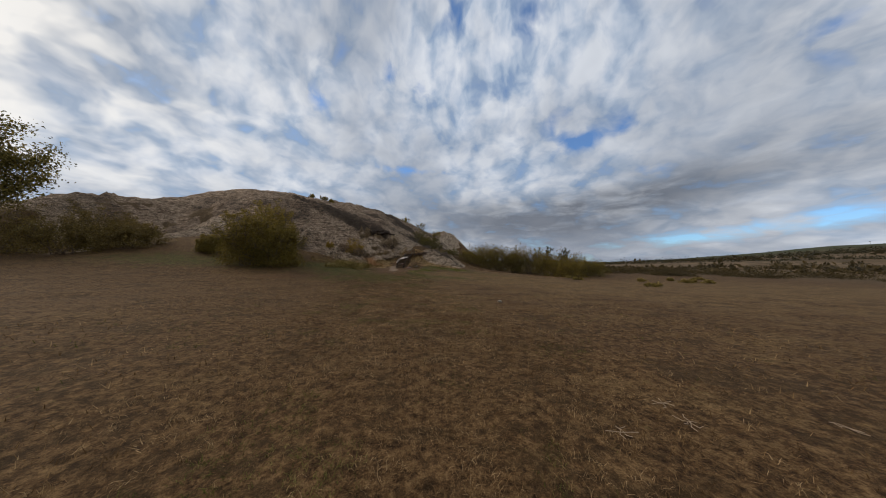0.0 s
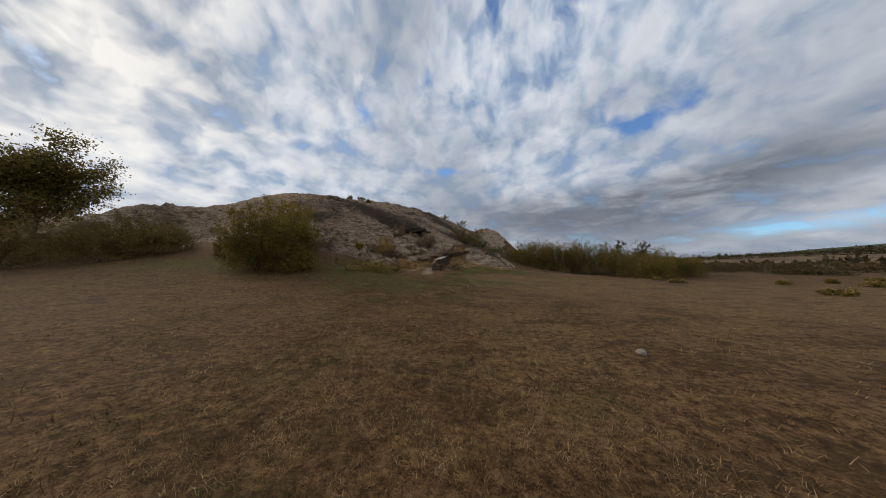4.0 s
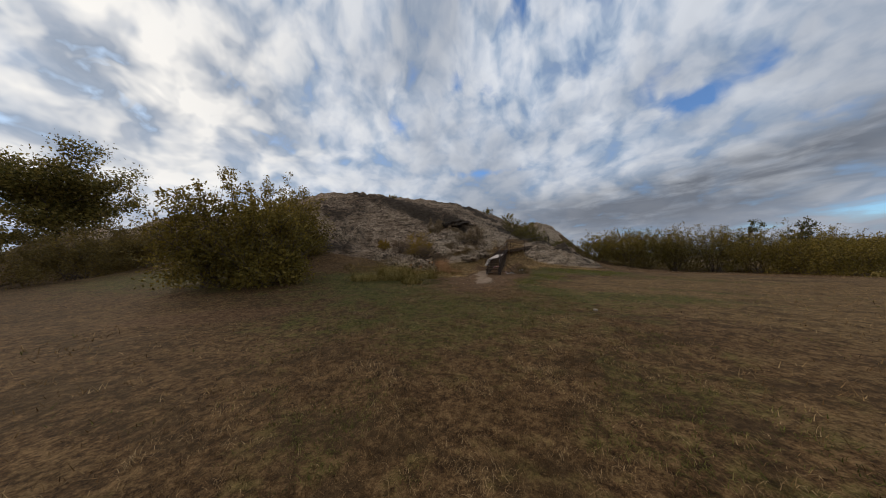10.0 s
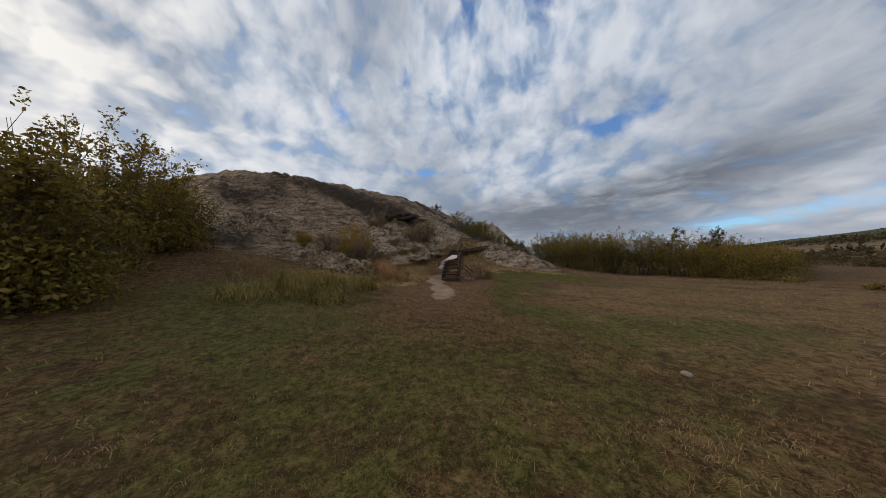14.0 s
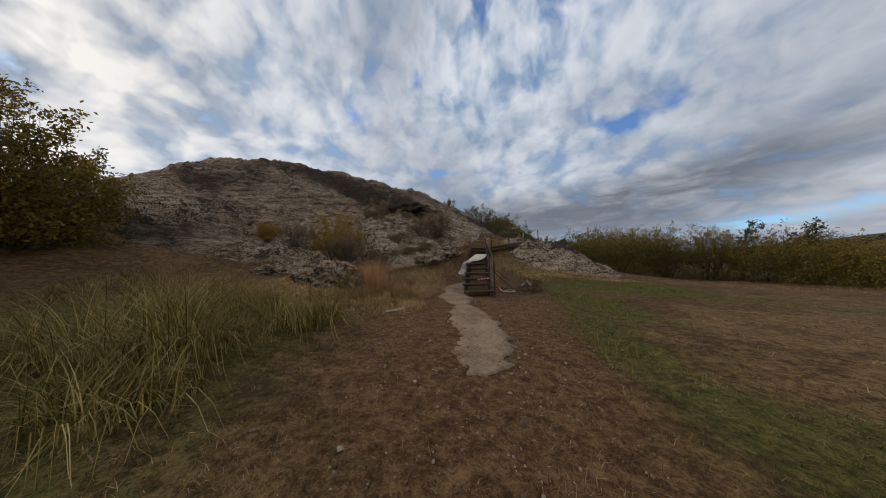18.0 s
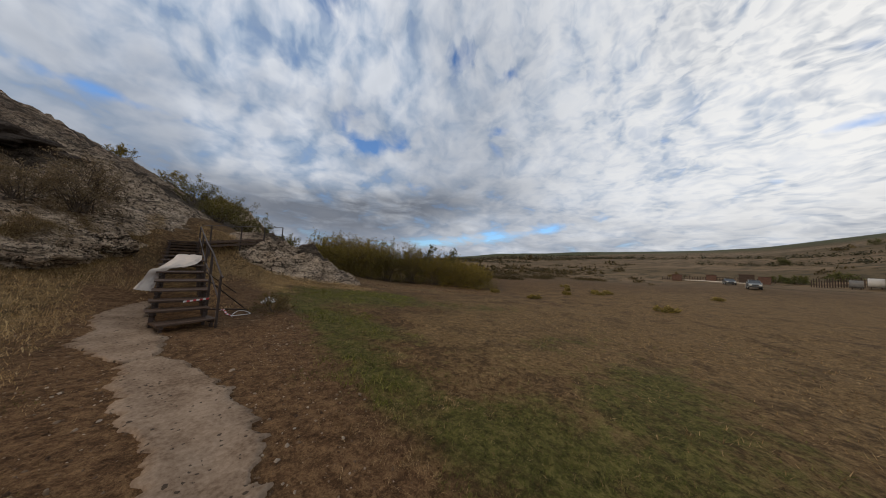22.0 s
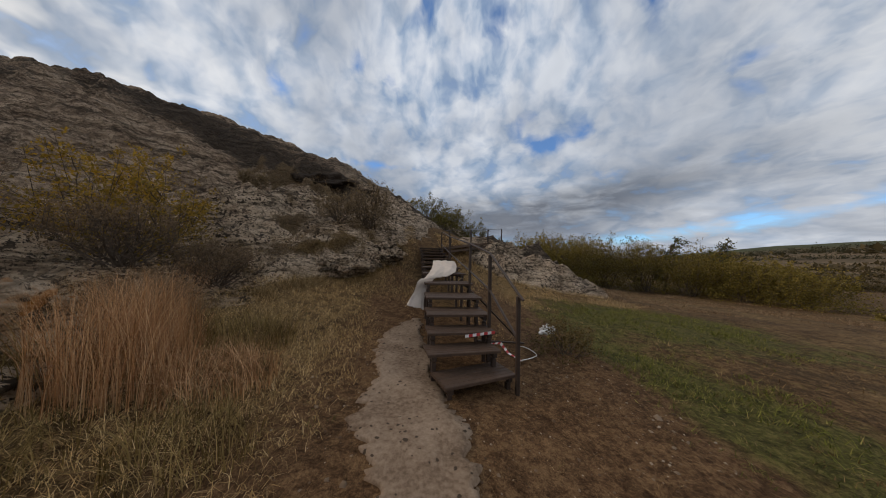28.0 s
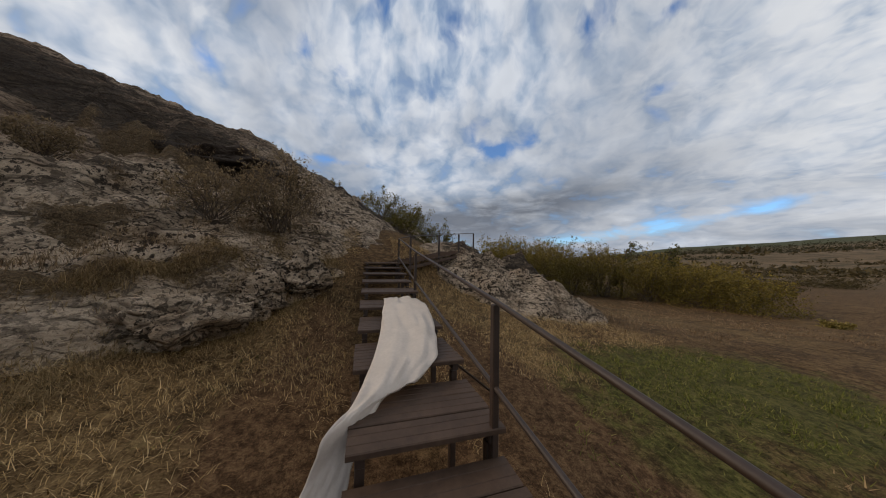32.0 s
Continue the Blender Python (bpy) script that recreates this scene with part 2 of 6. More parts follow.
def ground_material():
    m, t, b = material("dry_meadow")
    p = place(t)
    a = attr(t, "cover")
    sep = t.nodes.new("ShaderNodeSeparateColor")
    wire(t, a.outputs["Color"], sep.inputs[0])
    green, dirt, far, sep_gold = sep.outputs[0], sep.outputs[1], sep.outputs[2], attr(t, "gold").outputs["Fac"]
    broad, mid, tuft, fine = noise_node(t, p, 0.30, 4), noise_node(t, p, 1.7, 5), noise_node(t, p, 11.0, 4, 0.7), noise_node(t, p, 60.0, 4, 0.75)
    lumps, weave = noise_node(t, p, 5.0, 4, 0.65), noise_node(t, p, 24.0, 4, 0.75, 0.8)
    speck = math_node(t, "ADD", math_node(t, "ADD", math_node(t, "MULTIPLY", lumps, 0.20), math_node(t, "MULTIPLY", weave, 0.30)), math_node(t, "ADD", math_node(t, "MULTIPLY", tuft, 0.24), math_node(t, "MULTIPLY", fine, 0.26)))
    straw = ramp_node(t, speck, [(0.42, (0.01344, 0.0063, 0.00252)), (0.47, (0.042, 0.02142, 0.0084)), (0.52, (0.09408, 0.05124, 0.02016)), (0.59, (0.1974, 0.1193, 0.05208))])
    pale = ramp_node(t, speck, [(0.42, (0.034, 0.0195, 0.0075)), (0.48, (0.096, 0.058, 0.023)), (0.55, (0.190, 0.121, 0.053)), (0.61, (0.29, 0.195, 0.094))])
    mottle = noise_node(t, vec_node(t, "MULTIPLY", p, (0.7, 1.2, 1.0)), 0.85, 4, 0.65, 0.5)
    sunned = math_node(t, "ADD", sep_gold, math_node(t, "ADD", math_node(t, "MULTIPLY", math_node(t, "SUBTRACT", broad, 0.5), 1.5), math_node(t, "MULTIPLY", math_node(t, "SUBTRACT", mottle, 0.5), 2.2)))
    straw = mix_node(t, ramp_node(t, sunned, [(0.15, grey(0)), (0.75, grey(0.85))]), straw, pale)
    straw = mix_node(t, ramp_node(t, math_node(t, "ADD", mottle, math_node(t, "MULTIPLY", lumps, 0.5)), [(0.64, grey(0.55)), (0.74, grey(0))]), straw, (0.036, 0.022, 0.009))
    grass = ramp_node(t, speck, [(0.42, (0.012, 0.0125, 0.0025)), (0.50, (0.048, 0.048, 0.009)), (0.59, (0.124, 0.110, 0.028))])
    soil = ramp_node(t, speck, [(0.42, (0.0264, 0.01232, 0.00528)), (0.49, (0.07216, 0.03696, 0.01672)), (0.59, (0.1804, 0.1021, 0.0484))])
    g = math_node(t, "ADD", green, math_node(t, "ADD", math_node(t, "MULTIPLY", math_node(t, "SUBTRACT", mid, 0.5), 1.2), math_node(t, "MULTIPLY", math_node(t, "SUBTRACT", lumps, 0.5), 0.9)))
    col = mix_node(t, ramp_node(t, g, [(0.24, grey(0)), (0.62, grey(0.95))]), straw, grass)
    d = math_node(t, "ADD", dirt, math_node(t, "MULTIPLY", math_node(t, "SUBTRACT", mid, 0.5), 0.8))
    col = mix_node(t, ramp_node(t, d, [(0.24, grey(0)), (0.46, grey(1))]), col, soil)
    for size, width, strength in ((34.0, 0.016, 0.55), (75.0, 0.022, 0.5)):
        wisp = math_node(t, "ABSOLUTE", math_node(t, "SUBTRACT", noise_node(t, p, size, 2, 0.5, 2.2), 0.5))
        wisp = ramp_node(t, wisp, [(0.0, grey(strength)), (width, grey(0))])
        col = mix_node(t, math_node(t, "MULTIPLY", wisp, ramp_node(t, tuft, [(0.40, grey(0.25)), (0.56, grey(1))])), col, (0.285, 0.182, 0.085))
    # far fields: long bands of stubble, scrub and pasture
    wide = noise_node(t, vec_node(t, "MULTIPLY", p, (1.0, 0.35, 1.0)), 0.012, 5, 0.6, 0.4)
    fields = ramp_node(t, wide, [(0.36, (0.066, 0.046, 0.021)), (0.44, (0.130, 0.087, 0.047)), (0.54, (0.172, 0.117, 0.068)), (0.64, (0.098, 0.068, 0.034))])
    scrub = noise_node(t, p, 0.16, 6, 0.75)
    fields = mix_node(t, ramp_node(t, scrub, [(0.50, grey(0)), (0.57, grey(0.8))]), fields, (0.036, 0.029, 0.013))
    fields = mix_node(t, ramp_node(t, noise_node(t, p, 1.3, 5, 0.7), [(0.42, grey(0.35)), (0.56, grey(0))]), fields, (0.050, 0.036, 0.018))
    reach = math_node(t, "ADD", vec_node(t, "LENGTH", p), math_node(t, "MULTIPLY", wide, 160.0))
    fields = mix_node(t, ramp_node(t, math_node(t, "DIVIDE", reach, 1000.0), [(0.46, grey(0)), (0.52, grey(0.85))]), fields, (0.048, 0.056, 0.026))
    col = mix_node(t, far, col, fields)
    wire(t, col, b.inputs["Base Color"])
    b.inputs["Roughness"].default_value, b.inputs["Specular IOR Level"].default_value = 0.95, 0.1
    bump_into(t, b, speck, 1.0, 0.022)
    return m


def rock_material(name="weathered_rock", orange=0.0, crust=None):
    m, t, b = material(name)
    p = place(t)
    a = attr(t, "cover")
    sep = t.nodes.new("ShaderNodeSeparateColor")
    wire(t, a.outputs["Color"], sep.inputs[0])
    turf, darkness, lichen = sep.outputs[0], sep.outputs[1], sep.outputs[2]
    if crust is not None:
        lichen = math_node(t, "ADD", lichen, crust)
    bedded = vec_node(t, "MULTIPLY", p, (0.8, 0.8, 2.0))
    big, mid, fine, grit = noise_node(t, p, 0.20, 4, 0.6), noise_node(t, bedded, 1.7, 7, 0.70, 0.4), noise_node(t, p, 13.0, 5, 0.72, 0.2), noise_node(t, p, 45.0, 3, 0.7)
    brown = ramp_node(t, mid, [(0.33, (0.090, 0.058, 0.037)), (0.43, (0.25, 0.172, 0.113)), (0.53, (0.42, 0.302, 0.204)), (0.66, (0.60, 0.45, 0.315))])
    pale = ramp_node(t, mid, [(0.32, (0.15, 0.102, 0.065)), (0.42, (0.365, 0.265, 0.176)), (0.54, (0.525, 0.395, 0.272)), (0.68, (0.67, 0.515, 0.37))])
    zone = math_node(t, "ADD", lichen, math_node(t, "SUBTRACT", big, 0.5))
    base = mix_node(t, ramp_node(t, zone, [(0.30, grey(0)), (0.55, grey(1))]), brown, pale)
    base = mix_node(t, ramp_node(t, fine, [(0.32, grey(0.8)), (0.45, grey(0))]), base, (0.075, 0.054, 0.038))
    base = mix_node(t, ramp_node(t, fine, [(0.58, grey(0)), (0.72, grey(0.4))]), base, (0.59, 0.46, 0.335))
    # cracks, their shade put into the colour; black lichen in blots of two sizes
    warped = vec_node(t, "ADD", bedded, vec_node(t, "MULTIPLY", noise_vec(t, p, 1.1), (1.8, 1.8, 1.4)))
    crack = t.nodes.new("ShaderNodeTexVoronoi")
    crack.feature = "DISTANCE_TO_EDGE"
    crack.inputs["Scale"].default_value = 0.85
    wire(t, warped, crack.inputs["Vector"])
    cracks = ramp_node(t, crack.outputs["Distance"], [(0.0, grey(1)), (0.045, grey(0))])
    blot = ramp_node(t, noise_node(t, p, 7.0, 4, 0.65, 0.3), [(0.415, grey(1)), (0.44, grey(0))])
    dots = ramp_node(t, noise_node(t, p, 17.0, 3, 0.6, 0.2), [(0.41, grey(1)), (0.43, grey(0))])
    beds = ramp_node(t, noise_node(t, vec_node(t, "MULTIPLY", warped, (0.5, 0.5, 2.6)), 1.6, 6, 0.68, 0.5), [(0.38, grey(0.8)), (0.46, grey(0))])
    patch = ramp_node(t, noise_node(t, p, 0.6, 3), [(0.34, grey(0.45)), (0.50, grey(1))])
    col = mix_node(t, math_node(t, "MULTIPLY", math_node(t, "MAXIMUM", blot, dots), math_node(t, "MULTIPLY", patch, ramp_node(t, zone, [(0.20, grey(0.45)), (0.55, grey(0.92))]))), base, (0.023, 0.016, 0.011))
    col = mix_node(t, math_node(t, "MAXIMUM", math_node(t, "MULTIPLY", cracks, 0.45), beds), col, (0.050, 0.035, 0.022))
    if orange:
        spot = ramp_node(t, noise_node(t, p, 3.0, 3, 0.6), [(0.60, grey(0)), (0.65, grey(orange))])
        col = mix_node(t, spot, col, (0.522, 0.196, 0.026))
    # dark stains of the rock, and the shade painted into the hollow
    stain_and_shade = math_node(t, "ADD", darkness, math_node(t, "ADD", math_node(t, "MULTIPLY", math_node(t, "SUBTRACT", mid, 0.5), 2.9), math_node(t, "MULTIPLY", math_node(t, "SUBTRACT", fine, 0.5), 1.2)))
    col = mix_node(t, math_node(t, "MULTIPLY", ramp_node(t, stain_and_shade, [(0.40, grey(0)), (0.68, grey(1))]), 0.88), col, (0.046, 0.034, 0.024))
    moss = math_node(t, "ADD", turf, math_node(t, "MULTIPLY", math_node(t, "SUBTRACT", fine, 0.5), 1.3))
    turfc = ramp_node(t, grit, [(0.35, (0.070, 0.046, 0.025)), (0.55, (0.165, 0.110, 0.058)), (0.7, (0.28, 0.195, 0.105))])
    col = mix_node(t, ramp_node(t, moss, [(0.40, grey(0)), (0.62, grey(1))]), col, turfc)
    wire(t, col, b.inputs["Base Color"])
    b.inputs["Roughness"].default_value, b.inputs["Specular IOR Level"].default_value = 0.94, 0.15
    hgt = math_node(t, "ADD", math_node(t, "MULTIPLY", mid, 0.9), math_node(t, "ADD", math_node(t, "MULTIPLY", fine, 0.40), math_node(t, "MULTIPLY", math_node(t, "MAXIMUM", math_node(t, "MAXIMUM", cracks, beds), blot), -0.32)))
    bump_into(t, b, hgt, 1.0, 0.26)
    return m


GROUND, ROCK = ground_material(), rock_material()
LEAF, BLADE = tinted("leaves", 0.6, 0.40, 0.25), tinted("dry_blades", 0.8, 0.2, 0.1)
BARK = simple("grey_brown_bark", (0.085, 0.062, 0.045), 0.9, vary=0.4, scale=4, bump=0.5)
DECK = simple("dark_composite_board", (0.066, 0.040, 0.026), 0.62, vary=0.35, scale=3, bump=0.3, depth=0.003, spec=0.22)
STEEL = simple("brown_painted_steel", (0.036, 0.021, 0.014), 0.55, vary=0.35, scale=8, bump=0.2, depth=0.002, spec=0.45)

# ---- terrain: field, rock hill and far land ----
HILL = [
    [2, -1.6, 2.7, 0.4, 1, 1, 0.6, 0.1, -0.2, -0.1],
    [7.8, 3.3, 5.5, -1.5, 3.4, 2.5, -0.2, 0.5, 0.1, -0.2],
    [0.2, 1.5, 5.5, 6.1, 6.4, 5.8, 5, 0, 0, -0.3],
    [0, 0.1, 2.4, 8, 5.1, 3.1, 3.3, 2.4, -0.3, -0.1],
    [0, 0, 1.8, 9.4, 7.6, 9.3, 5, 1.8, -0.1, 0.1],
    [0, 0, 0.8, 5.7, 2.6, -0.3, 7.4, 2.8, -0.5, 0.1],
    [0, 0, 0, 0.1, 0, -0.1, -2.4, 9.5, 1.5, -0.7],
    [0, 0, 0, 0, 0, 0, -0.1, 2.8, -1.9, 0.3],
    [0, 0, 0, 0, 0, 0, -0.1, 1, 4.8, -1.2],
]
HX, HY = [-70 + 10 * i for i in range(10)], [24 + 9 * i for i in range(9)]


def lattice_noise(x, y, seed):
    """Smooth value noise on a unit lattice, from -1 to 1."""
    xi, yi = np.floor(x).astype(np.int64), np.floor(y).astype(np.int64)
    u, v = x - xi, y - yi
    u, v = u * u * u * (u * (u * 6 - 15) + 10), v * v * v * (v * (v * 6 - 15) + 10)

    def corner(i, j):
        n = (i * 374761393 + j * 668265263 + seed * 1442695041) & 0xFFFFFFFF
        n = ((n ^ (n >> 13)) * 1274126177) & 0xFFFFFFFF
        return ((n ^ (n >> 16)) & 0xFFFF) / 32767.5 - 1
    a, b, c, d = corner(xi, yi), corner(xi + 1, yi), corner(xi, yi + 1), corner(xi + 1, yi + 1)
    return (a * (1 - u) + b * u) * (1 - v) + (c * (1 - u) + d * u) * v


def fbm(x, y, scale, octaves, seed, gain=0.5):
    total, amp = 0 * x, 1.0
    for k in range(octaves):
        ca, sa = math.cos(0.7 * k), math.sin(0.7 * k)
        total = total + amp * lattice_noise((x * ca - y * sa) * scale + 17.3 * k, (x * sa + y * ca) * scale + 5.1 * k, seed + k)
        scale, amp = scale * 2.03, amp * gain
    return total


def ridged(x, y, scale, octaves, seed):
    total, amp = 0 * x, 1.0
    for k in range(octaves):
        total = total + amp * (1 - 2 * np.abs(lattice_noise(x * scale + 3.1 * k, y * scale + 9.7 * k, seed + k)))
        scale, amp = scale * 2.1, amp * 0.5
    return total


def smooth(a, b, v):
    k = np.clip((v - a) / (b - a), 0, 1)
    return k * k * (3 - 2 * k)


def bell(x, y, cx, cy, rx, ry, turn=0.0):
    c, s = math.cos(radians(turn)), math.sin(radians(turn))
    u, v = (x - cx) * c + (y - cy) * s, -(x - cx) * s + (y - cy) * c
    return np.exp(-(u / rx) ** 2 - (v / ry) ** 2)


def land(x, y):
    """Height of the smooth land."""
    x, y = np.asarray(x, float), np.asarray(y, float)
    z = 0 * x
    for j, cy in enumerate(HY):
        for i, cx in enumerate(HX):
            if HILL[j][i]:
                z = z + HILL[j][i] * np.exp(-((x - cx) / 8.5) ** 2 - ((y - cy) / 7.6) ** 2)
    z = z + 0.75 * bell(x, y, -0.3, 38.4, 3.2, 2.8) + 0.6 * bell(x, y, 0.9, 41.5, 3.2, 3.0)
    # far slopes rise to the east and south-east, a low ridge to the west
    r = np.hypot(x + 4, y - 12)
    bearing = np.degrees(np.arctan2(-(x + 4), y - 12))
    slope = np.interp(bearing, [-180, -150, -116, -107, -98, -92, -84, -76, -68, -60, -52, -40, -33, -15, 40, 90, 180], [0.02, 0.07, 0.155, 0.138, 0.114, 0.106, 0.1, 0.09, 0.075, 0.068, 0.052, 0.034, 0.02, 0.01, 0.012, 0.03, 0.02])
    start = 112 - 18 * smooth(95, 108, -bearing)
    z = z + 1.6 * smooth(40, 108, r) * smooth(76, 92, -bearing) * smooth(150, 128, -bearing)
    z = z + 1.25 * smooth(58, 86, r) * smooth(104.5, 108.5, -bearing) * smooth(134, 120, -bearing)
    z = z + slope * np.maximum(r - start, 0) * (1 - 0.8 * smooth(420, 1600, r))
    z = z + 0.9 * fbm(x, y, 0.013, 3, 40) * smooth(60, 180, r) + 5 * fbm(x, y, 0.004, 2, 47) * smooth(200, 600, r)
    return z


FOOT = [(-80, 33), (-45, 28.5), (-25, 26.8), (-17, 27.6), (-12, 28.7), (-9.4, 29.8), (-8.3, 31.0), (-7.4, 32.2), (-6.6, 33.6), (-5.6, 35.5), (-4.7, 37.6), (-3.7, 40.5), (-2.6, 44), (-1.0, 48), (1, 54), (3, 62), (8, 90)]


def foot_distance(x, y):
    """Metres uphill (positive) of the line where the rock comes out of the meadow."""
    x, y = np.asarray(x, float), np.asarray(y, float)
    best, side = np.full(x.shape, 1e9), np.zeros(x.shape)
    for (ax, ay), (bx, by) in zip(FOOT, FOOT[1:]):
        dx, dy = bx - ax, by - ay
        k = np.clip(((x - ax) * dx + (y - ay) * dy) / (dx * dx + dy * dy), 0, 1)
        d = np.hypot(x - ax - k * dx, y - ay - k * dy)
        s = np.sign(dx * (y - ay) - dy * (x - ax))
        side, best = np.where(d < best, s, side), np.minimum(d, best)
    return best * side


def outcrop(x, y):
    """1 inside the low rock beside the stairs, 0 outside."""
    edge = 1.0 - ((x - 0.2) / 3.6) ** 2 - ((y - 38.6) / 3.7) ** 2
    return edge


def stony(x, y):
    a = foot_distance(x, y) + 0.7 * fbm(x, y, 0.5, 3, 3)
    b = 3.0 * (outcrop(x, y) + 0.25 * fbm(x, y, 0.5, 3, 8))
    return np.maximum(a, b)


def rock_relief(x, y):
    """Ledges, gullies and knobs of the rock."""
    w = 0.9 * fbm(x, y, 0.25, 2, 60)
    r = 0.50 * ridged(x + w, y - w, 0.16, 5, 11) + 0.26 * fbm(x, y, 0.7, 5, 21, 0.58)
    k = fbm(x + 0.6 * y, y, 0.33, 3, 77)
    # beds of rock that break off in steps
    q = (0.28 * x + 0.75 * y) * 0.42 + 1.1 * fbm(x, y, 0.2, 3, 33)
    step = q - np.floor(q)
    beds = 0.75 * (smooth(0.0, 0.22, step) - step)
    crag = 0.13 * ridged(x + 0.4 * y + 0.5 * w, 1.6 * y - 0.3 * x, 0.9, 4, 143)
    calm = 1 - 0.5 * smooth(36.5, 41, y)
    return (r + 0.35 * np.abs(k) + beds * (0.75 + 0.6 * fbm(x, y, 0.13, 2, 35)) + crag - 0.45) * calm - 0.18 * (1 - calm)


def mesh_object(name, verts, faces, mat, parent=None, label="", smooth_faces=False, colors=None):
    me = bpy.data.meshes.new(name)
    v = np.asarray(verts, np.float32)
    f = np.asarray(faces, np.int32)
    n, k = f.shape
    me.vertices.add(len(v))
    me.vertices.foreach_set("co", v.ravel())
    me.loops.add(n * k)
    me.loops.foreach_set("vertex_index", f.ravel())
    me.polygons.add(n)
    me.polygons.foreach_set("loop_start", np.arange(0, n * k, k, dtype=np.int32))
    if smooth_faces:
        me.polygons.foreach_set("use_smooth", np.ones(n, bool))
    for key, c in (colors or {}).items():
        a = me.attributes.new(key, "FLOAT_COLOR", "POINT")
        full = np.ones((len(v), 4), np.float32)
        full[:, :3] = c
        a.data.foreach_set("color", full.ravel())
    me.update(calc_edges=True)
    me.materials.append(mat)
    ob = new(name, me)
    if parent is not None:
        ob.parent = parent
    if label:
        ob["label"] = label
    return ob


def grid_faces(nx, ny):
    i = np.arange((nx - 1) * (ny - 1))
    r, c = i // (nx - 1), i % (nx - 1)
    a = r * nx + c
    return np.stack([a, a + 1, a + nx + 1, a + nx], 1)


def spaced(stops):
    """Coordinates between stops of (place, step there)."""
    out = [stops[0][0]]
    while out[-1] < stops[-1][0]:
        out.append(out[-1] + float(np.interp(out[-1], [s[0] for s in stops], [s[1] for s in stops])))
    return np.array(out)


GREEN_PLACES = [(-2.0, 28.3, 1.0, 2.4, 15, 1.0), (-2.9, 25.2, 0.55, 1.9, 0, 1.1), (-2.2, 22.8, 0.7, 1.2, 20, 0.7), (0.8, 31.7, 2.8, 1.6, 0, 1.15), (-0.7, 20.6, 2.4, 1.5, 20, 0.36), (-0.2, 22.2, 2.4, 1.3, 0, 0.30), (1.6, 21.8, 2.4, 0.9, 0, 0.34), (-7.0, 20.0, 3.0, 2.4, 0, 0.50), (-3.2, 18.2, 2.4, 1.8, 10, 0.38), (-6.8, 16.9, 2.4, 1.0, 0, 0.34), (-1.6, 15.4, 2.0, 1.6, 0, 0.26), (-10, 23, 3, 2, 0, 0.7), (-20, 20, 9, 2.4, 0, 0.6), (-4.0, 12.5, 1.6, 2.6, 0, 0.2), (-9.5, 25.2, 1.2, 1.2, 0, 0.7), (5, 29.0, 4, 1.2, -15, 0.40), (3.7, 24.0, 3.5, 0.9, -10, 0.36)]
GOLD_PLACES = [(4.5, 21.5, 4.5, 4.0, 20, 0.75), (1.5, 25.5, 2.6, 2.4, 0, 0.6), (7.0, 28.0, 5.0, 3.5, 0, 0.45), (0.5, 11.0, 2.6, 4.0, 10, 0.3), (9.0, 15.0, 4.0, 5.0, 0, 0.4), (38.0, 10.0, 26.0, 16.0, -15, 0.75), (-7.4, 30.6, 1.8, 3.2, 0, 0.9), (-2.8, 33.5, 1.6, 3.0, 0, 0.7), (24.0, 22.0, 16.0, 14.0, 0, 0.5), (10.0, 24.0, 6.0, 6.0, 0, 0.35), (6.0, 37.5, 7.0, 3.6, -10, 0.7), (3.0, 26.0, 4.0, 3.0, 0, 0.3)]
DIRT_PLACES = [(-5.0, 24.2, 1.7, 2.9, 0), (-4.6, 28.4, 1.7, 2.6, 0), (-10.5, 16.8, 2.0, 0.6, 30), (-5.8, 31, 0.5, 3, 0), (-3.4, 31.6, 0.75, 2.2, 0), (-3.5, 28.9, 0.6, 1.0, 0)]


def green_cover(x, y):
    return sum(g[5] * bell(x, y, *g[:5]) for g in GREEN_PLACES)


def gold_cover(x, y):
    """Where the dry grass stands paler."""
    return sum(g[5] * bell(x, y, *g[:5]) for g in GOLD_PLACES)


def dirt_cover(x, y):
    return sum(bell(x, y, *g) for g in DIRT_PLACES)


def meadow(x, y):
    """Height of the meadow with its small unevenness."""
    near = 1 - smooth(20, 60, np.hypot(x + 4, y - 18))
    return land(x, y) + near * (0.035 * fbm(x, y, 0.55, 3, 5) + 0.008 * fbm(x, y, 2.6, 2, 6))


CREST = [(-16.5, 39.6, 2.6, 1.3, 10), (-12.3, 40.3, 2.6, 1.1, 10), (-8.2, 41.6, 2.6, 1.4, 5), (-5.4, 43.0, 1.6, 2.2, 0), (-3.8, 46.5, 1.8, 3.4, 0), (-2.4, 51, 2.8, 5, 0), (-18.6, 32.5, 0.6, 2.4, -35), (-22, 41, 5, 1.4, 0), (-27, 44, 6, 2.0, 15), (-9, 56, 7, 8, 0), (0.8, 50, 3, 5, 0)]


def turf_cover(x, y):
    """Where soil and dry growth lie on the rock."""
    ledge = fbm(x, y, 0.17, 3, 91) + 0.35 * fbm(x, y, 0.9, 3, 94)
    strips = 0.6 * bell(x, y, -7.5, 35.4, 1.1, 0.8, 30) + 0.9 * bell(x, y, -8.2, 33.2, 1.6, 0.35, 40) + 0.9 * bell(x, y, -9.2, 34.0, 0.6, 0.4) + 0.8 * bell(x, y, -9.6, 37.0, 1.6, 0.5)
    return np.clip(smooth(0.56, 0.95, ledge) * smooth(0.6, 3.0, stony(x, y)) * smooth(60, 45, y) + strips, 0, 1)


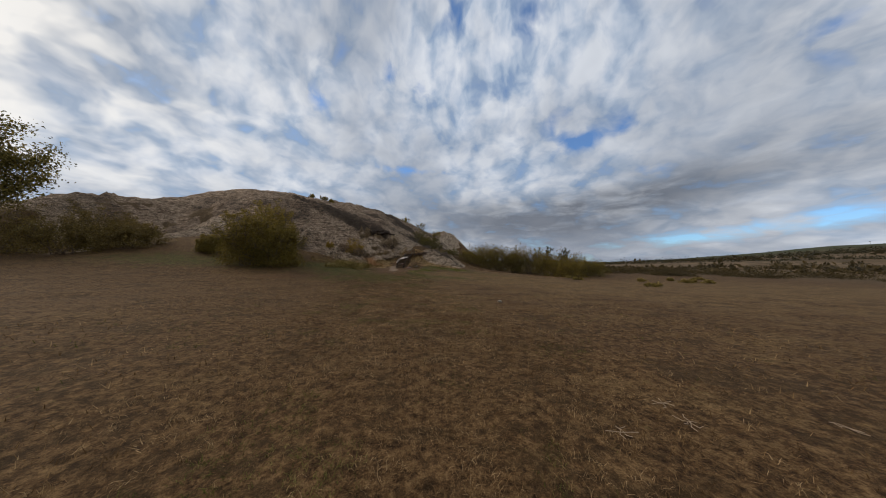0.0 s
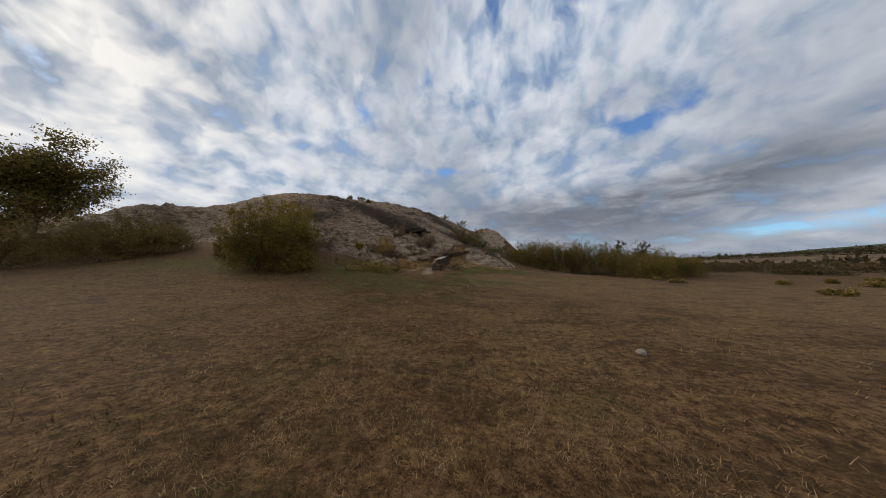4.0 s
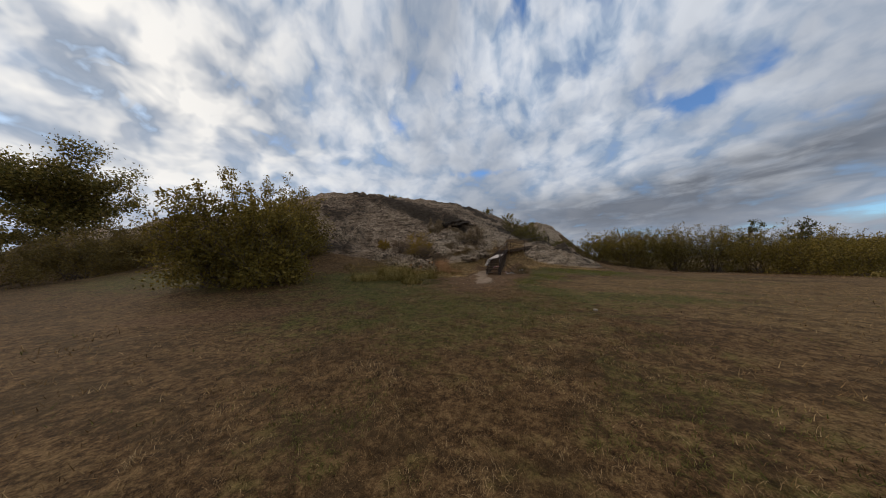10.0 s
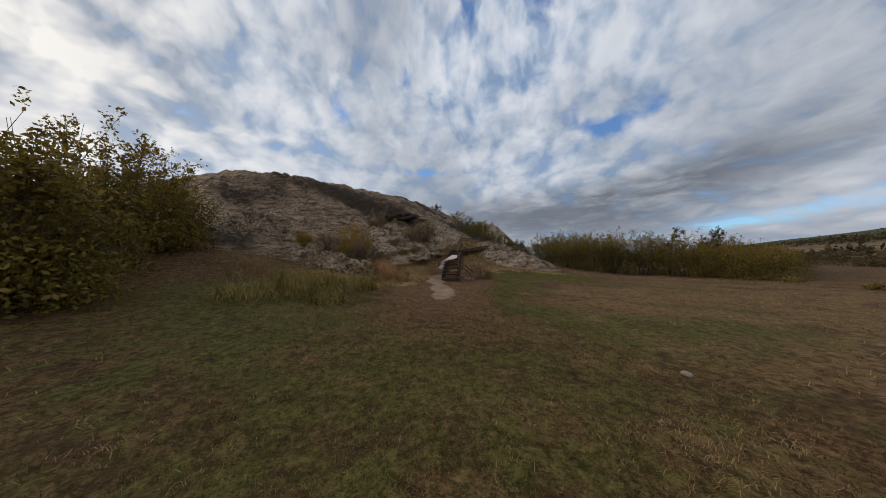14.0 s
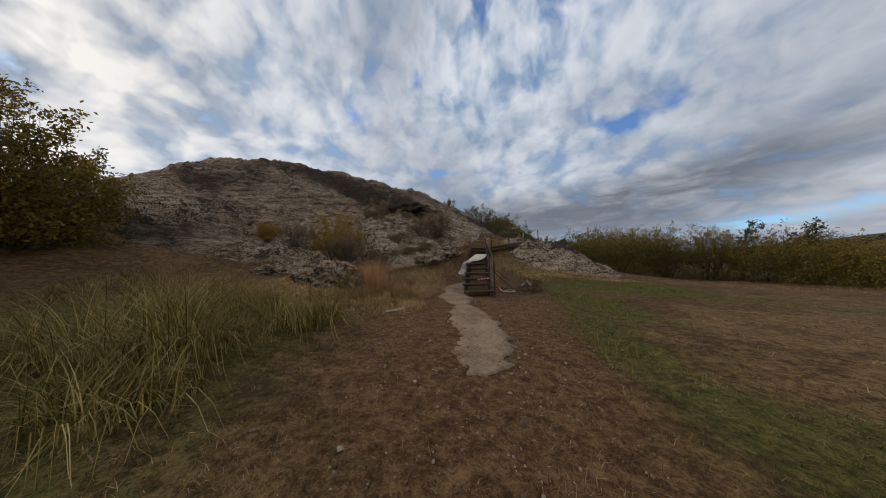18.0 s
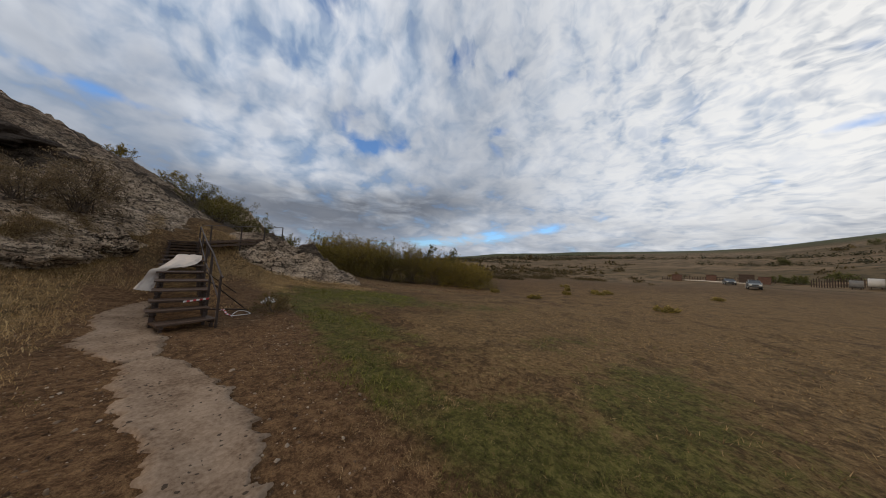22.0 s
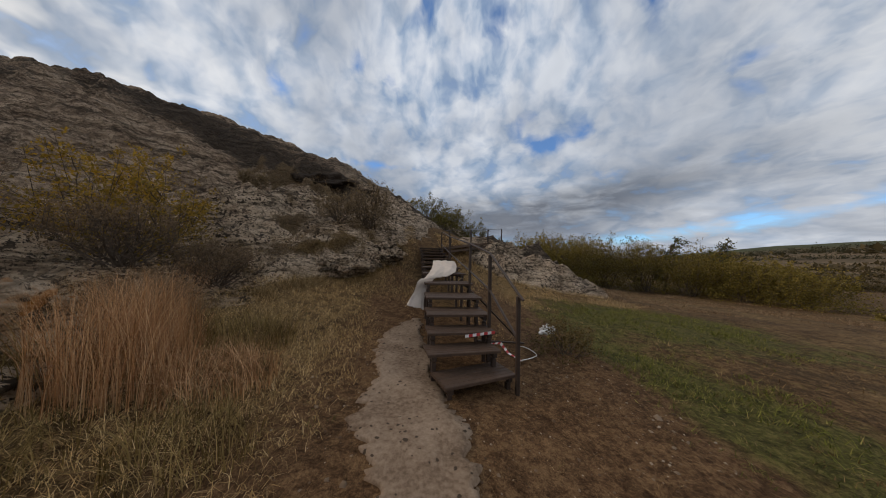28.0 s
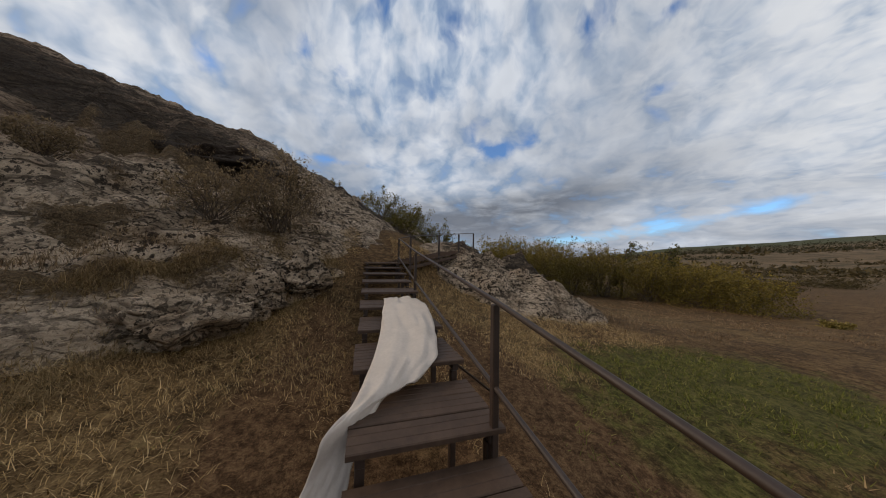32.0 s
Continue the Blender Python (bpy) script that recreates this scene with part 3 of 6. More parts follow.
def rock_top(x, y):
    """Height of the rock's surface."""
    s = stony(x, y)
    lump = smooth(-0.3, 2.5, s)
    z = land(x, y) + 0.10 + rock_relief(x, y) * (0.25 + 0.75 * lump) - 0.9 * smooth(0.6, -1.2, s) - 3.0 * smooth(-1.0, -4, s)
    z = z + lump * (0.10 * fbm(x, y, 1.9, 4, 57, 0.62) - 0.10 * smooth(0.25, 0.75, fbm(x, y, 3.4, 2, 63)))
    # a hollow with an upright back wall
    return z - 1.7 * smooth(1.25, 0.85, np.hypot((x + 9.9) / 1.15, (y - 38.0) / 0.85))


def build_terrain():
    gx = spaced([(-3200, 420), (-600, 120), (-120, 12), (-45, 2.2), (-14, 0.30), (4, 0.30), (30, 1.6), (75, 3.0), (140, 3.5), (200, 12), (600, 70), (3200, 420)])
    gy = spaced([(-3200, 420), (-600, 120), (-90, 9), (-45, 3.0), (-12, 0.7), (0, 0.30), (32, 0.30), (60, 1.6), (130, 8), (600, 80), (3200, 420)])
    x, y = [a.ravel() for a in np.meshgrid(gx, gy)]
    s = stony(x, y)
    z = meadow(x, y) - 0.55 * smooth(-0.2, 1.2, s) - 1.2 * smooth(1.5, 5, s)
    r = np.hypot(x + 4, y - 18)
    cover = np.stack([np.clip(green_cover(x, y), 0, 1), np.clip(dirt_cover(x, y), 0, 1), smooth(45, 110, r)], 1)
    ground = mesh_object("ground", np.stack([x, y, z], 1), grid_faces(len(gx), len(gy)), GROUND, smooth_faces=True, colors={"cover": cover, "gold": np.repeat(np.clip(gold_cover(x, y), 0, 1)[:, None], 3, 1)})
    tagged(ground, "wide meadow of short dry brown grass with green patches", "ground", kind="structure")
    gx = spaced([(-78, 2.2), (-40, 0.8), (-20, 0.15), (-15, 0.085), (-4, 0.08), (3, 0.14), (8, 0.35), (24, 1.2)])
    gy = spaced([(24.5, 0.12), (28, 0.085), (39, 0.085), (43, 0.2), (48, 0.35), (66, 0.6), (100, 3.0)])
    x, y = [a.ravel() for a in np.meshgrid(gx, gy)]
    s, f, z = stony(x, y), foot_distance(x, y), rock_top(x, y)
    pale = np.clip(smooth(7.5, 1.5, f) * smooth(-16, -10, x) + 0.65 * smooth(-13, -19, x) * smooth(9, 2, f), 0, 1)
    keep = s > -1.6
    turf = turf_cover(x, y)
    # the strongest bell paints the overhang's shade into the hollow's rock colour
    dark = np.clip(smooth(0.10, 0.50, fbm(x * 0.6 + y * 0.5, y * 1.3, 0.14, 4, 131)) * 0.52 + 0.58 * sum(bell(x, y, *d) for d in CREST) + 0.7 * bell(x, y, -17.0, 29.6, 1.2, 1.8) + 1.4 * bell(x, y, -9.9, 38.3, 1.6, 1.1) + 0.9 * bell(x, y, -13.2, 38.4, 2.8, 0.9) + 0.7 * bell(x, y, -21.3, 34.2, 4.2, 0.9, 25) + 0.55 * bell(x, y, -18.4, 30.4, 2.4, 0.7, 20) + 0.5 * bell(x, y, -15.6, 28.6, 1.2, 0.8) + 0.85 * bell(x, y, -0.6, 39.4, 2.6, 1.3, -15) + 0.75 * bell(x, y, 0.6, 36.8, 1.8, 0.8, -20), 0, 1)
    faces = grid_faces(len(gx), len(gy))
    faces = faces[keep[faces].any(1)]
    used = np.unique(faces)
    back = np.full(len(x), -1)
    back[used] = np.arange(len(used))
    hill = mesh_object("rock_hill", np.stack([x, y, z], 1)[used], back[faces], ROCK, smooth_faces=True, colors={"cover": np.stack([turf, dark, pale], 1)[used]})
    tagged(hill, "grey weathered rock hill with dark lichen and dry turf ledges", "rock hill", kind="structure")


build_terrain()

# ---- building blocks ----


def box(bm, cx, cy, cz, sx, sy, sz, turn=0.0, lean=0.0):
    m = pose(cx, cy, cz, lean, 0, turn) @ Matrix.Diagonal((sx, sy, sz, 1))
    return bmesh.ops.create_cube(bm, size=1, matrix=m)["verts"]


def soften(bm, width=0.004, segments=1):
    bmesh.ops.bevel(bm, geom=list(bm.edges), offset=width, segments=segments, affect="EDGES")


def part(name, bm, mat, parent=None, label=""):
    me = bpy.data.meshes.new(name)
    bm.to_mesh(me)
    bm.free()
    me.materials.append(mat)
    ob = new(name, me)
    if parent is not None:
        ob.parent = parent
    if label:
        ob["label"] = label
    return ob


def thing(name, label, category, group="", at=(0, 0, 0), turn=0.0):
    ob = new(name)
    ob.matrix_world = pose(*at, 0, 0, turn)
    return tagged(ob, label, category, group)


def tube_arrays(points, radii, sides=6):
    """Rings round a line of points; returns vertices and quads."""
    p = np.asarray(points, float)
    d = np.gradient(p, axis=0)
    d /= np.linalg.norm(d, axis=1)[:, None] + 1e-9
    ref = np.where(np.abs(d[:, 2:3]) > 0.9, np.array([[1.0, 0, 0]]), np.array([[0, 0, 1.0]]))
    u = np.cross(d, ref)
    u /= np.linalg.norm(u, axis=1)[:, None] + 1e-9
    v = np.cross(d, u)
    a = np.arange(sides) * 2 * np.pi / sides
    ring = p[:, None] + np.asarray(radii)[:, None, None] * (np.cos(a)[None, :, None] * u[:, None] + np.sin(a)[None, :, None] * v[:, None])
    n = len(p)
    i, j = np.meshgrid(np.arange(n - 1), np.arange(sides), indexing="ij")
    k = (j + 1) % sides
    f = np.stack([i * sides + j, i * sides + k, (i + 1) * sides + k, (i + 1) * sides + j], -1).reshape(-1, 4)
    return ring.reshape(-1, 3), f


def joined(pieces):
    vs, fs, n = [], [], 0
    for v, f in pieces:
        vs.append(v), fs.append(f + n)
        n += len(v)
    return np.concatenate(vs), np.concatenate(fs)


def pipe(name, points, radius, mat, parent=None, label="", sides=8):
    p = np.asarray(points, float)
    v, f = tube_arrays(p, np.full(len(p), radius), sides)
    n = len(v)
    caps = []
    for ring, centre in ((np.arange(sides), p[0]), (np.arange(n - sides, n), p[-1])):
        v = np.vstack([v, centre])
        for k in range(0, sides, 1):
            caps.append([ring[k], ring[(k + 1) % sides], len(v) - 1, len(v) - 1])
    f = np.vstack([f, np.array(caps)])
    me = bpy.data.meshes.new(name)
    me.from_pydata(v.tolist(), [], [list(dict.fromkeys(q)) for q in f.tolist()])
    me.polygons.foreach_set("use_smooth", np.ones(len(me.polygons), bool))
    me.materials.append(mat)
    ob = new(name, me)
    if parent is not None:
        ob.parent = parent
    if label:
        ob["label"] = label
    return ob


def height(x, y):
    return float(meadow(np.array([x]), np.array([y]))[0])


# ---- stairs up the hill ----
TREADS = [(28.36, 0.92), (28.60, 1.12), (28.86, 1.27), (29.13, 1.43), (29.58, 1.59), (30.18, 1.75)] + [(30.82 + 0.66 * k, 1.89 + 0.105 * k) for k in range(8)]


def board_mesh(length, width, thick):
    """A deck board with rounded edges and two shallow grooves."""
    bm = bmesh.new()
    prof = [(-width / 2, -thick / 2), (width / 2, -thick / 2), (width / 2, thick / 2 - 0.006), (width / 2 - 0.006, thick / 2)]
    for g in (0.18, -0.18):
        c = g * width
        prof += [(c + 0.004, thick / 2), (c, thick / 2 - 0.004), (c - 0.004, thick / 2)]
    prof += [(-width / 2 + 0.006, thick / 2), (-width / 2, thick / 2 - 0.006)]
    ends = [[bm.verts.new((x, a, b)) for a, b in prof] for x in (-length / 2, length / 2)]
    for k in range(len(prof)):
        j = (k + 1) % len(prof)
        bm.faces.new((ends[0][k], ends[0][j], ends[1][j], ends[1][k]))
    bm.faces.new(ends[0][::-1]), bm.faces.new(ends[1])
    me = bpy.data.meshes.new("board")
    bm.to_mesh(me)
    bm.free()
    me.materials.append(DECK)
    return me


def build_stairs():
    rng = random.Random(4)
    root = thing("wooden_staircase", "dark brown plank stairs with a steel handrail climbing the hillside", "stairs")
    meshes = {}
    for k, (y, z) in enumerate(TREADS):
        nxt = TREADS[k + 1][0] if k + 1 < len(TREADS) else y + 0.6
        depth = min(0.62, nxt - y + 0.10) if k else 0.40
        count = 3 if depth > 0.56 else 2
        wide = depth / count - 0.008
        turn = 17 if k == 0 else rng.uniform(-1, 1) + (6 if k == 1 else 2 if k == 2 else 0)
        cx = -4.72 if k == 0 else -4.86 + 0.006 * k
        tread = new("tread")
        tread.parent = root
        tread.matrix_basis = pose(cx, y, z, 0, 0, turn)
        key = (count, round(wide, 2))
        if key not in meshes:
            meshes[key] = board_mesh(0.86, wide, 0.032)
        for j in range(count):
            b = new("board", meshes[key])
            b.parent = tread
            b.matrix_basis = pose(rng.uniform(-0.006, 0.006), wide / 2 + j * (wide + 0.008), -0.016 + rng.uniform(-0.002, 0.002), rng.uniform(-0.4, 0.4), 0, rng.uniform(-0.3, 0.3))
        bm = bmesh.new()
        for sx in (-0.36, 0.36):
            box(bm, sx, depth / 2, -0.062, 0.05, depth - 0.03, 0.05)
            foot = height(cx + sx, y + 0.1) - z
            box(bm, sx, 0.07, (foot - 0.087) / 2 - 0.05, 0.05, 0.05, max(0.05, -foot - 0.02))
        box(bm, 0, depth - 0.08, -0.065, 0.80, 0.03, 0.035)
        soften(bm, 0.003)
        part("bearer", bm, STEEL, tread)
    posts = [(-4.33, 28.42, 0.70, 1.78), (-4.44, 29.10, 0.85, 2.24), (-4.46, 30.20, 1.0, 2.44), (-4.40, 33.0, 1.5, 2.82), (-4.36, 35.6, 1.9, 3.25)]
    for x, y, low, high in posts:
        bm = bmesh.new()
        box(bm, x, y, (low + high) / 2, 0.042, 0.042, high - low)
        soften(bm, 0.005)
        part("post", bm, STEEL, root)
    top = [(x + 0.0, y, h + 0.02) for x, y, l, h in posts]
    mid = [(x + 0.0, y, h - 0.47) for x, y, l, h in posts]
    start = (-4.31, 28.34, 1.745)
    pipe("handrail", [start, top[0]] + top[1:], 0.0155, STEEL, root)
    pipe("middle_rail", mid, 0.015, STEEL, root)
    for (x, y, z0), dx, dy in (((-4.38, 29.9, 1.95), 0.75, 0.15), ((-4.38, 31.6, 2.1), 0.8, 0.2)):
        pipe("brace", [(x, y, z0 - 0.4), (x + dx, y + dy, height(x + dx, y + dy))], 0.014, STEEL, root)
    return root


def build_upper_stairs():
    """The flight that turns and climbs across the slope above."""
    root = thing("wooden_staircase", "dark brown plank stairs turning across the slope below bushes", "stairs")
    a, b = Vector((-4.35, 36.0, 2.62)), Vector((-0.9, 39.6, 3.25))
    way = b - a
    turn = math.degrees(math.atan2(way.y, way.x)) - 90
    me = board_mesh(0.9, 0.24, 0.035)
    for k in range(18):
        p = a.lerp(b, k / 17)
        o = new("board", me)
        o.parent = root
        o.matrix_basis = pose(p.x, p.y, p.z, 0, 0, turn)
    side = Vector((way.y, -way.x, 0)).normalized() * 0.44
    for s in (-1, 1):
        bm = bmesh.new()
        centre, length = (a + b) / 2 + side * s - Vector((0, 0, 0.12)), way.length + 0.2
        mm = Matrix.Translation(centre) @ way.to_track_quat("Y", "Z").to_matrix().to_4x4() @ Matrix.Diagonal((0.05, length, 0.09, 1))
        bmesh.ops.create_cube(bm, size=1, matrix=mm)
        part("stringer", bm, DECK, root)
    for k in range(4):
        p = a.lerp(b, k / 3)
        for s in (-1, 1):
            q = p + side * s
            bm = bmesh.new()
            low = height(q.x, q.y) - 0.1
            high = q.z + (0.72 if s > 0 else 0.0)
            box(bm, q.x, q.y, (low + high) / 2, 0.05, 0.05, max(0.2, high - low))
            part("post", bm, STEEL, root)
    pipe("handrail", [a + side + Vector((-0.3, -0.3, 0.65)), a + side + Vector((0, 0, 0.74)), b + side + Vector((0, 0, 0.74))], 0.013, STEEL, root)
    return root


build_stairs()
build_upper_stairs()

# ---- things left on and beside the stairs ----
CLOTH = simple("off_white_fabric", (0.53, 0.45, 0.38), 0.9, vary=0.12, scale=5, bump=0.3, depth=0.004, spec=0.1)
TAPE_RED = simple("red_plastic_tape", (0.50, 0.05, 0.05), 0.45, vary=0.15, scale=10, bump=0.05)
TAPE_WHITE = simple("white_plastic_tape", (0.70, 0.68, 0.66), 0.45, vary=0.1, scale=10, bump=0.05)


def ribbon(name, centres, sides, mat, thick=0.004, across=9, parent=None, wave=0.012, seed=1):
    """A strip of cloth along centres, as wide as sides say, with folds."""
    c = np.array(centres, float)
    s = np.array(sides, float)
    n = 8 * (len(c) - 1) + 1
    t = np.linspace(0, len(c) - 1, n)
    cc = np.stack([np.interp(t, np.arange(len(c)), c[:, k]) for k in range(3)], 1)
    ss = np.stack([np.interp(t, np.arange(len(c)), s[:, k]) for k in range(3)], 1)
    for _ in range(2):
        cc[1:-1] = (cc[:-2] + 2 * cc[1:-1] + cc[2:]) / 4
        ss[1:-1] = (ss[:-2] + 2 * ss[1:-1] + ss[2:]) / 4
    u = np.linspace(-1, 1, across)
    v = cc[:, None] + u[None, :, None] * ss[:, None]
    w = lattice_noise(np.repeat(t[:, None] * 1.5, across, 1), np.repeat(u[None] * 2.2, n, 0), seed)
    w += 0.5 * lattice_noise(np.repeat(t[:, None] * 4, across, 1), np.repeat(u[None] * 5, n, 0), seed + 3)
    w += 0.45 * lattice_noise(np.repeat(t[:, None] * 2.5, across, 1) + 2.0 * u[None], np.repeat(u[None] * 11, n, 0), seed + 6)
    v[..., 2] += wave * w + 0.004
    v[..., 0] += 0.6 * wave * w
    v = v.reshape(-1, 3)
    f = grid_faces(across, n)
    ob = mesh_object(name, v, f, mat, parent, smooth_faces=True)
    m = ob.modifiers.new("thickness", "SOLIDIFY")
    m.thickness = thick
    return ob


cloth = ribbon("fabric_sheet", [(-4.69, 32.70, 2.125), (-4.70, 32.12, 2.12), (-4.74, 31.47, 2.02), (-4.86, 30.83, 1.92), (-5.02, 30.58, 1.83), (-5.22, 30.44, 1.785), (-5.32, 30.36, 1.60), (-5.38, 30.27, 1.46), (-5.41, 30.14, 1.33)],
               [(0.23, 0.02, 0), (0.26, 0.02, 0), (0.28, 0.03, 0), (0.27, 0.05, 0), (0.21, 0.09, 0), (0.16, 0.12, 0.02), (0.12, 0.06, 0.03), (0.13, 0.03, 0.0), (0.15, 0.01, -0.03)], CLOTH, seed=5, across=21, wave=0.02)
tagged(cloth, "crumpled off-white fabric sheet draped over the stair treads", "fabric sheet")


def striped_tape(label, centres, sides, group):
    root = thing("barrier_tape", label, "barrier tape", group)
    c, s = np.array(centres, float), np.array(sides, float)
    n = 4 * (len(c) - 1)
    t = np.linspace(0, len(c) - 1, n + 1)
    at = lambda a: np.stack([np.interp(t, np.arange(len(a)), a[:, k]) for k in range(3)], 1)
    cc, ss = at(c), at(s)
    for k in range(n):
        bm = bmesh.new()
        q = [cc[k] - ss[k], cc[k + 1] - ss[k + 1], cc[k + 1] + ss[k + 1], cc[k] + ss[k]]
        lo = [bm.verts.new(p) for p in q]
        up = [bm.verts.new(np.array(p) + (0, -0.002, 0.003)) for p in q]
        bm.faces.new(lo[::-1]), bm.faces.new(up)
        for a in range(4):
            bm.faces.new((lo[a], lo[(a + 1) % 4], up[(a + 1) % 4], up[a]))
        part("stripe", bm, TAPE_RED if k % 2 else TAPE_WHITE, root)
    return root


striped_tape("red and white striped tape lying along a stair tread", [(-4.82, 28.842, 1.228), (-4.63, 28.845, 1.250), (-4.44, 28.848, 1.272)], [(0, 0.0, 0.017)] * 3, "barrier tape")
striped_tape("loose red and white striped tape curled on bare soil", [(-4.22, 29.75, height(-4.22, 29.75) + 0.02), (-4.10, 29.58, height(-4.10, 29.58) + 0.09), (-4.06, 29.36, height(-4.06, 29.36) + 0.04), (-3.94, 29.20, height(-3.94, 29.20) + 0.012)], [(0.016, 0, 0.006), (0.012, 0.006, 0.016), (0.016, 0.008, 0.004), (0.010, 0.014, 0)], "barrier tape")
p = [(-3.98, 29.28), (-3.80, 29.62), (-3.62, 29.58), (-3.58, 29.38), (-3.86, 29.16), (-4.02, 29.10)]
u = np.linspace(0, len(p) - 1, 40)
cx, cy = [np.convolve(np.pad(np.interp(u, range(len(p)), [a[i] for a in p]), 3, "edge"), np.ones(7) / 7, "valid") for i in (0, 1)]
cord = pipe("plastic_cord", [(x, y, height(x, y) + 0.03 + 0.02 * math.sin(9 * k / 40)) for k, (x, y) in enumerate(zip(cx, cy))], 0.0065, TAPE_WHITE, sides=5)
tagged(cord, "twisted white plastic cord lying on bare soil", "cord")
bar = pipe("steel_bar", [(-4.45, 29.62, height(-4.45, 29.62) + 0.12), (-3.62, 29.80, height(-3.62, 29.80) + 0.02)], 0.016, STEEL, sides=6)
tagged(bar, "thin brown steel bar lying beside the stairs", "steel bar")


def slab_material():
    m, t, b = material("worn_concrete")
    p = place(t)
    mid, fine = noise_node(t, p, 2.2, 5), noise_node(t, p, 26, 5, 0.65)
    both = math_node(t, "ADD", math_node(t, "MULTIPLY", mid, 0.5), math_node(t, "MULTIPLY", fine, 0.5))
    col = ramp_node(t, both, [(0.38, (0.125, 0.082, 0.052)), (0.5, (0.212, 0.148, 0.100)), (0.61, (0.285, 0.208, 0.146))])
    v = t.nodes.new("ShaderNodeTexVoronoi")
    v.inputs["Scale"].default_value = 15.0
    wire(t, p, v.inputs["Vector"])
    pits = math_node(t, "LESS_THAN", math_node(t, "ADD", v.outputs["Distance"], math_node(t, "MULTIPLY", fine, 0.7)), ramp_node(t, noise_node(t, p, 4.5, 3), [(0.45, grey(0.42)), (0.62, grey(0.60))]))
    col = mix_node(t, math_node(t, "MULTIPLY", pits, 0.92), col, (0.050, 0.036, 0.025))
    wire(t, col, b.inputs["Base Color"])
    b.inputs["Roughness"].default_value, b.inputs["Specular IOR Level"].default_value = 0.95, 0.08
    bump_into(t, b, math_node(t, "SUBTRACT", fine, math_node(t, "MULTIPLY", pits, 0.5)), 0.6, 0.012)
    return m


SLAB = slab_material()


def build_slab(label, line, seed):
    """A cast slab along a line of (y, left x, right x), with a broken edge."""
    a = np.array(line, float)
    ys = np.arange(a[0, 0], a[-1, 0], 0.03)
    lx, rx = np.interp(ys, a[:, 0], a[:, 1]), np.interp(ys, a[:, 0], a[:, 2])
    across = 22
    u = np.linspace(0, 1, across)
    x = lx[:, None] * (1 - u) + rx[:, None] * u
    rag = np.repeat(ys[:, None], across, 1)
    outer = np.clip(np.abs(u - 0.5) * 2 - 0.6, 0, 1)[None, :] / 0.4
    x = x + outer * (0.035 * fbm(rag, rag * 0 + u[None, :] * 9 + seed, 1.6, 2, seed) + 0.07 * fbm(rag, rag * 0 + np.round(u)[None, :] * 7 + seed, 4.0, 5, seed + 3, 0.85))
    y = np.repeat(ys[:, None], across, 1) + 0.03 * fbm(x, x * 0 + seed, 5, 2, seed + 11)
    z = meadow(x, y) + 0.034 + 0.006 * fbm(x, y, 4, 3, seed + 2)
    edge = np.minimum(np.minimum(np.arange(across), across - 1 - np.arange(across))[None, :], np.minimum(np.arange(len(ys)), len(ys) - 1 - np.arange(len(ys)))[:, None])
    z = z - np.where(edge == 0, 0.12, 0.0) - np.where(edge == 1, 0.012, 0.0)
    ob = mesh_object("concrete_slab", np.stack([x, y, z], -1).reshape(-1, 3), grid_faces(across, len(ys)), SLAB, smooth_faces=True)
    tagged(ob, label, "concrete slab", "slabs of the path")


build_slab("worn pitted concrete path slab set in bare soil", [(23.4, -4.92, -4.75), (23.7, -5.02, -4.52), (24.2, -5.06, -4.36), (24.7, -5.12, -4.33), (25.2, -5.32, -4.43), (25.7, -5.29, -4.46), (26.3, -5.42, -4.62), (26.75, -5.40, -4.88), (27.02, -5.22, -5.02)], 31)
build_slab("worn pitted concrete pad beside the stair foot", [(26.85, -5.34, -5.06), (27.3, -5.70, -5.00), (28.0, -5.97, -5.06), (28.9, -5.92, -5.16), (29.5, -5.94, -5.24), (30.0, -5.88, -5.28), (30.6, -5.56, -5.30), (30.9, -5.42, -5.30)], 57)

# a weathered lath on the grass
WOOD = simple("weathered_pale_wood", (0.36, 0.27, 0.185), 0.85, vary=0.25, scale=7, bump=0.3, depth=0.004)
bm = bmesh.new()
box(bm, 0, 0, 0, 0.46, 0.055, 0.025)
soften(bm, 0.004)
lath = part("wooden_lath", bm, WOOD)
lath.matrix_world = pose(-6.53, 25.86, height(-6.53, 25.86) + 0.03, 2, -2, 50)
tagged(lath, "short weathered wooden lath lying on dry grass", "wooden lath")

SOILSTONE = simple("soil_brown_stone", (0.16, 0.115, 0.08), 0.9, vary=0.3, scale=5, bump=0.6, depth=0.02)
STONE = simple("pale_stone", (0.24, 0.20, 0.155), 0.9, vary=0.3, scale=5, bump=0.6, depth=0.02)


def lump(name, label, category, x, y, size, seed, mat, group="", sink=0.25, detail=3, rough=0.18):
    bm = bmesh.new()
    bmesh.ops.create_icosphere(bm, subdivisions=detail, radius=1)
    off = Vector((seed * 3.7, seed * 1.3, seed * 2.1))
    for v in bm.verts:
        n = v.co.normalized()
        d = 1 + rough * noise.fractal(n * 1.6 + off, 0.8, 2.1, 5) + 0.6 * rough * noise.noise(n * 0.9 + off) - 0.35 * rough * abs(noise.noise(n * 4.5 + off))
        v.co = Vector((n.x * d * size[0] / 2, n.y * d * size[1] / 2, max(-0.6, n.z * d) * size[2] / 2))
    for f in bm.faces:
        f.smooth = detail > 2
    ob = part(name, bm, mat)
    ob.matrix_world = pose(x, y, height(x, y) + size[2] * (0.5 - sink), 0, 0, seed * 47)
    return tagged(ob, label, category, group)


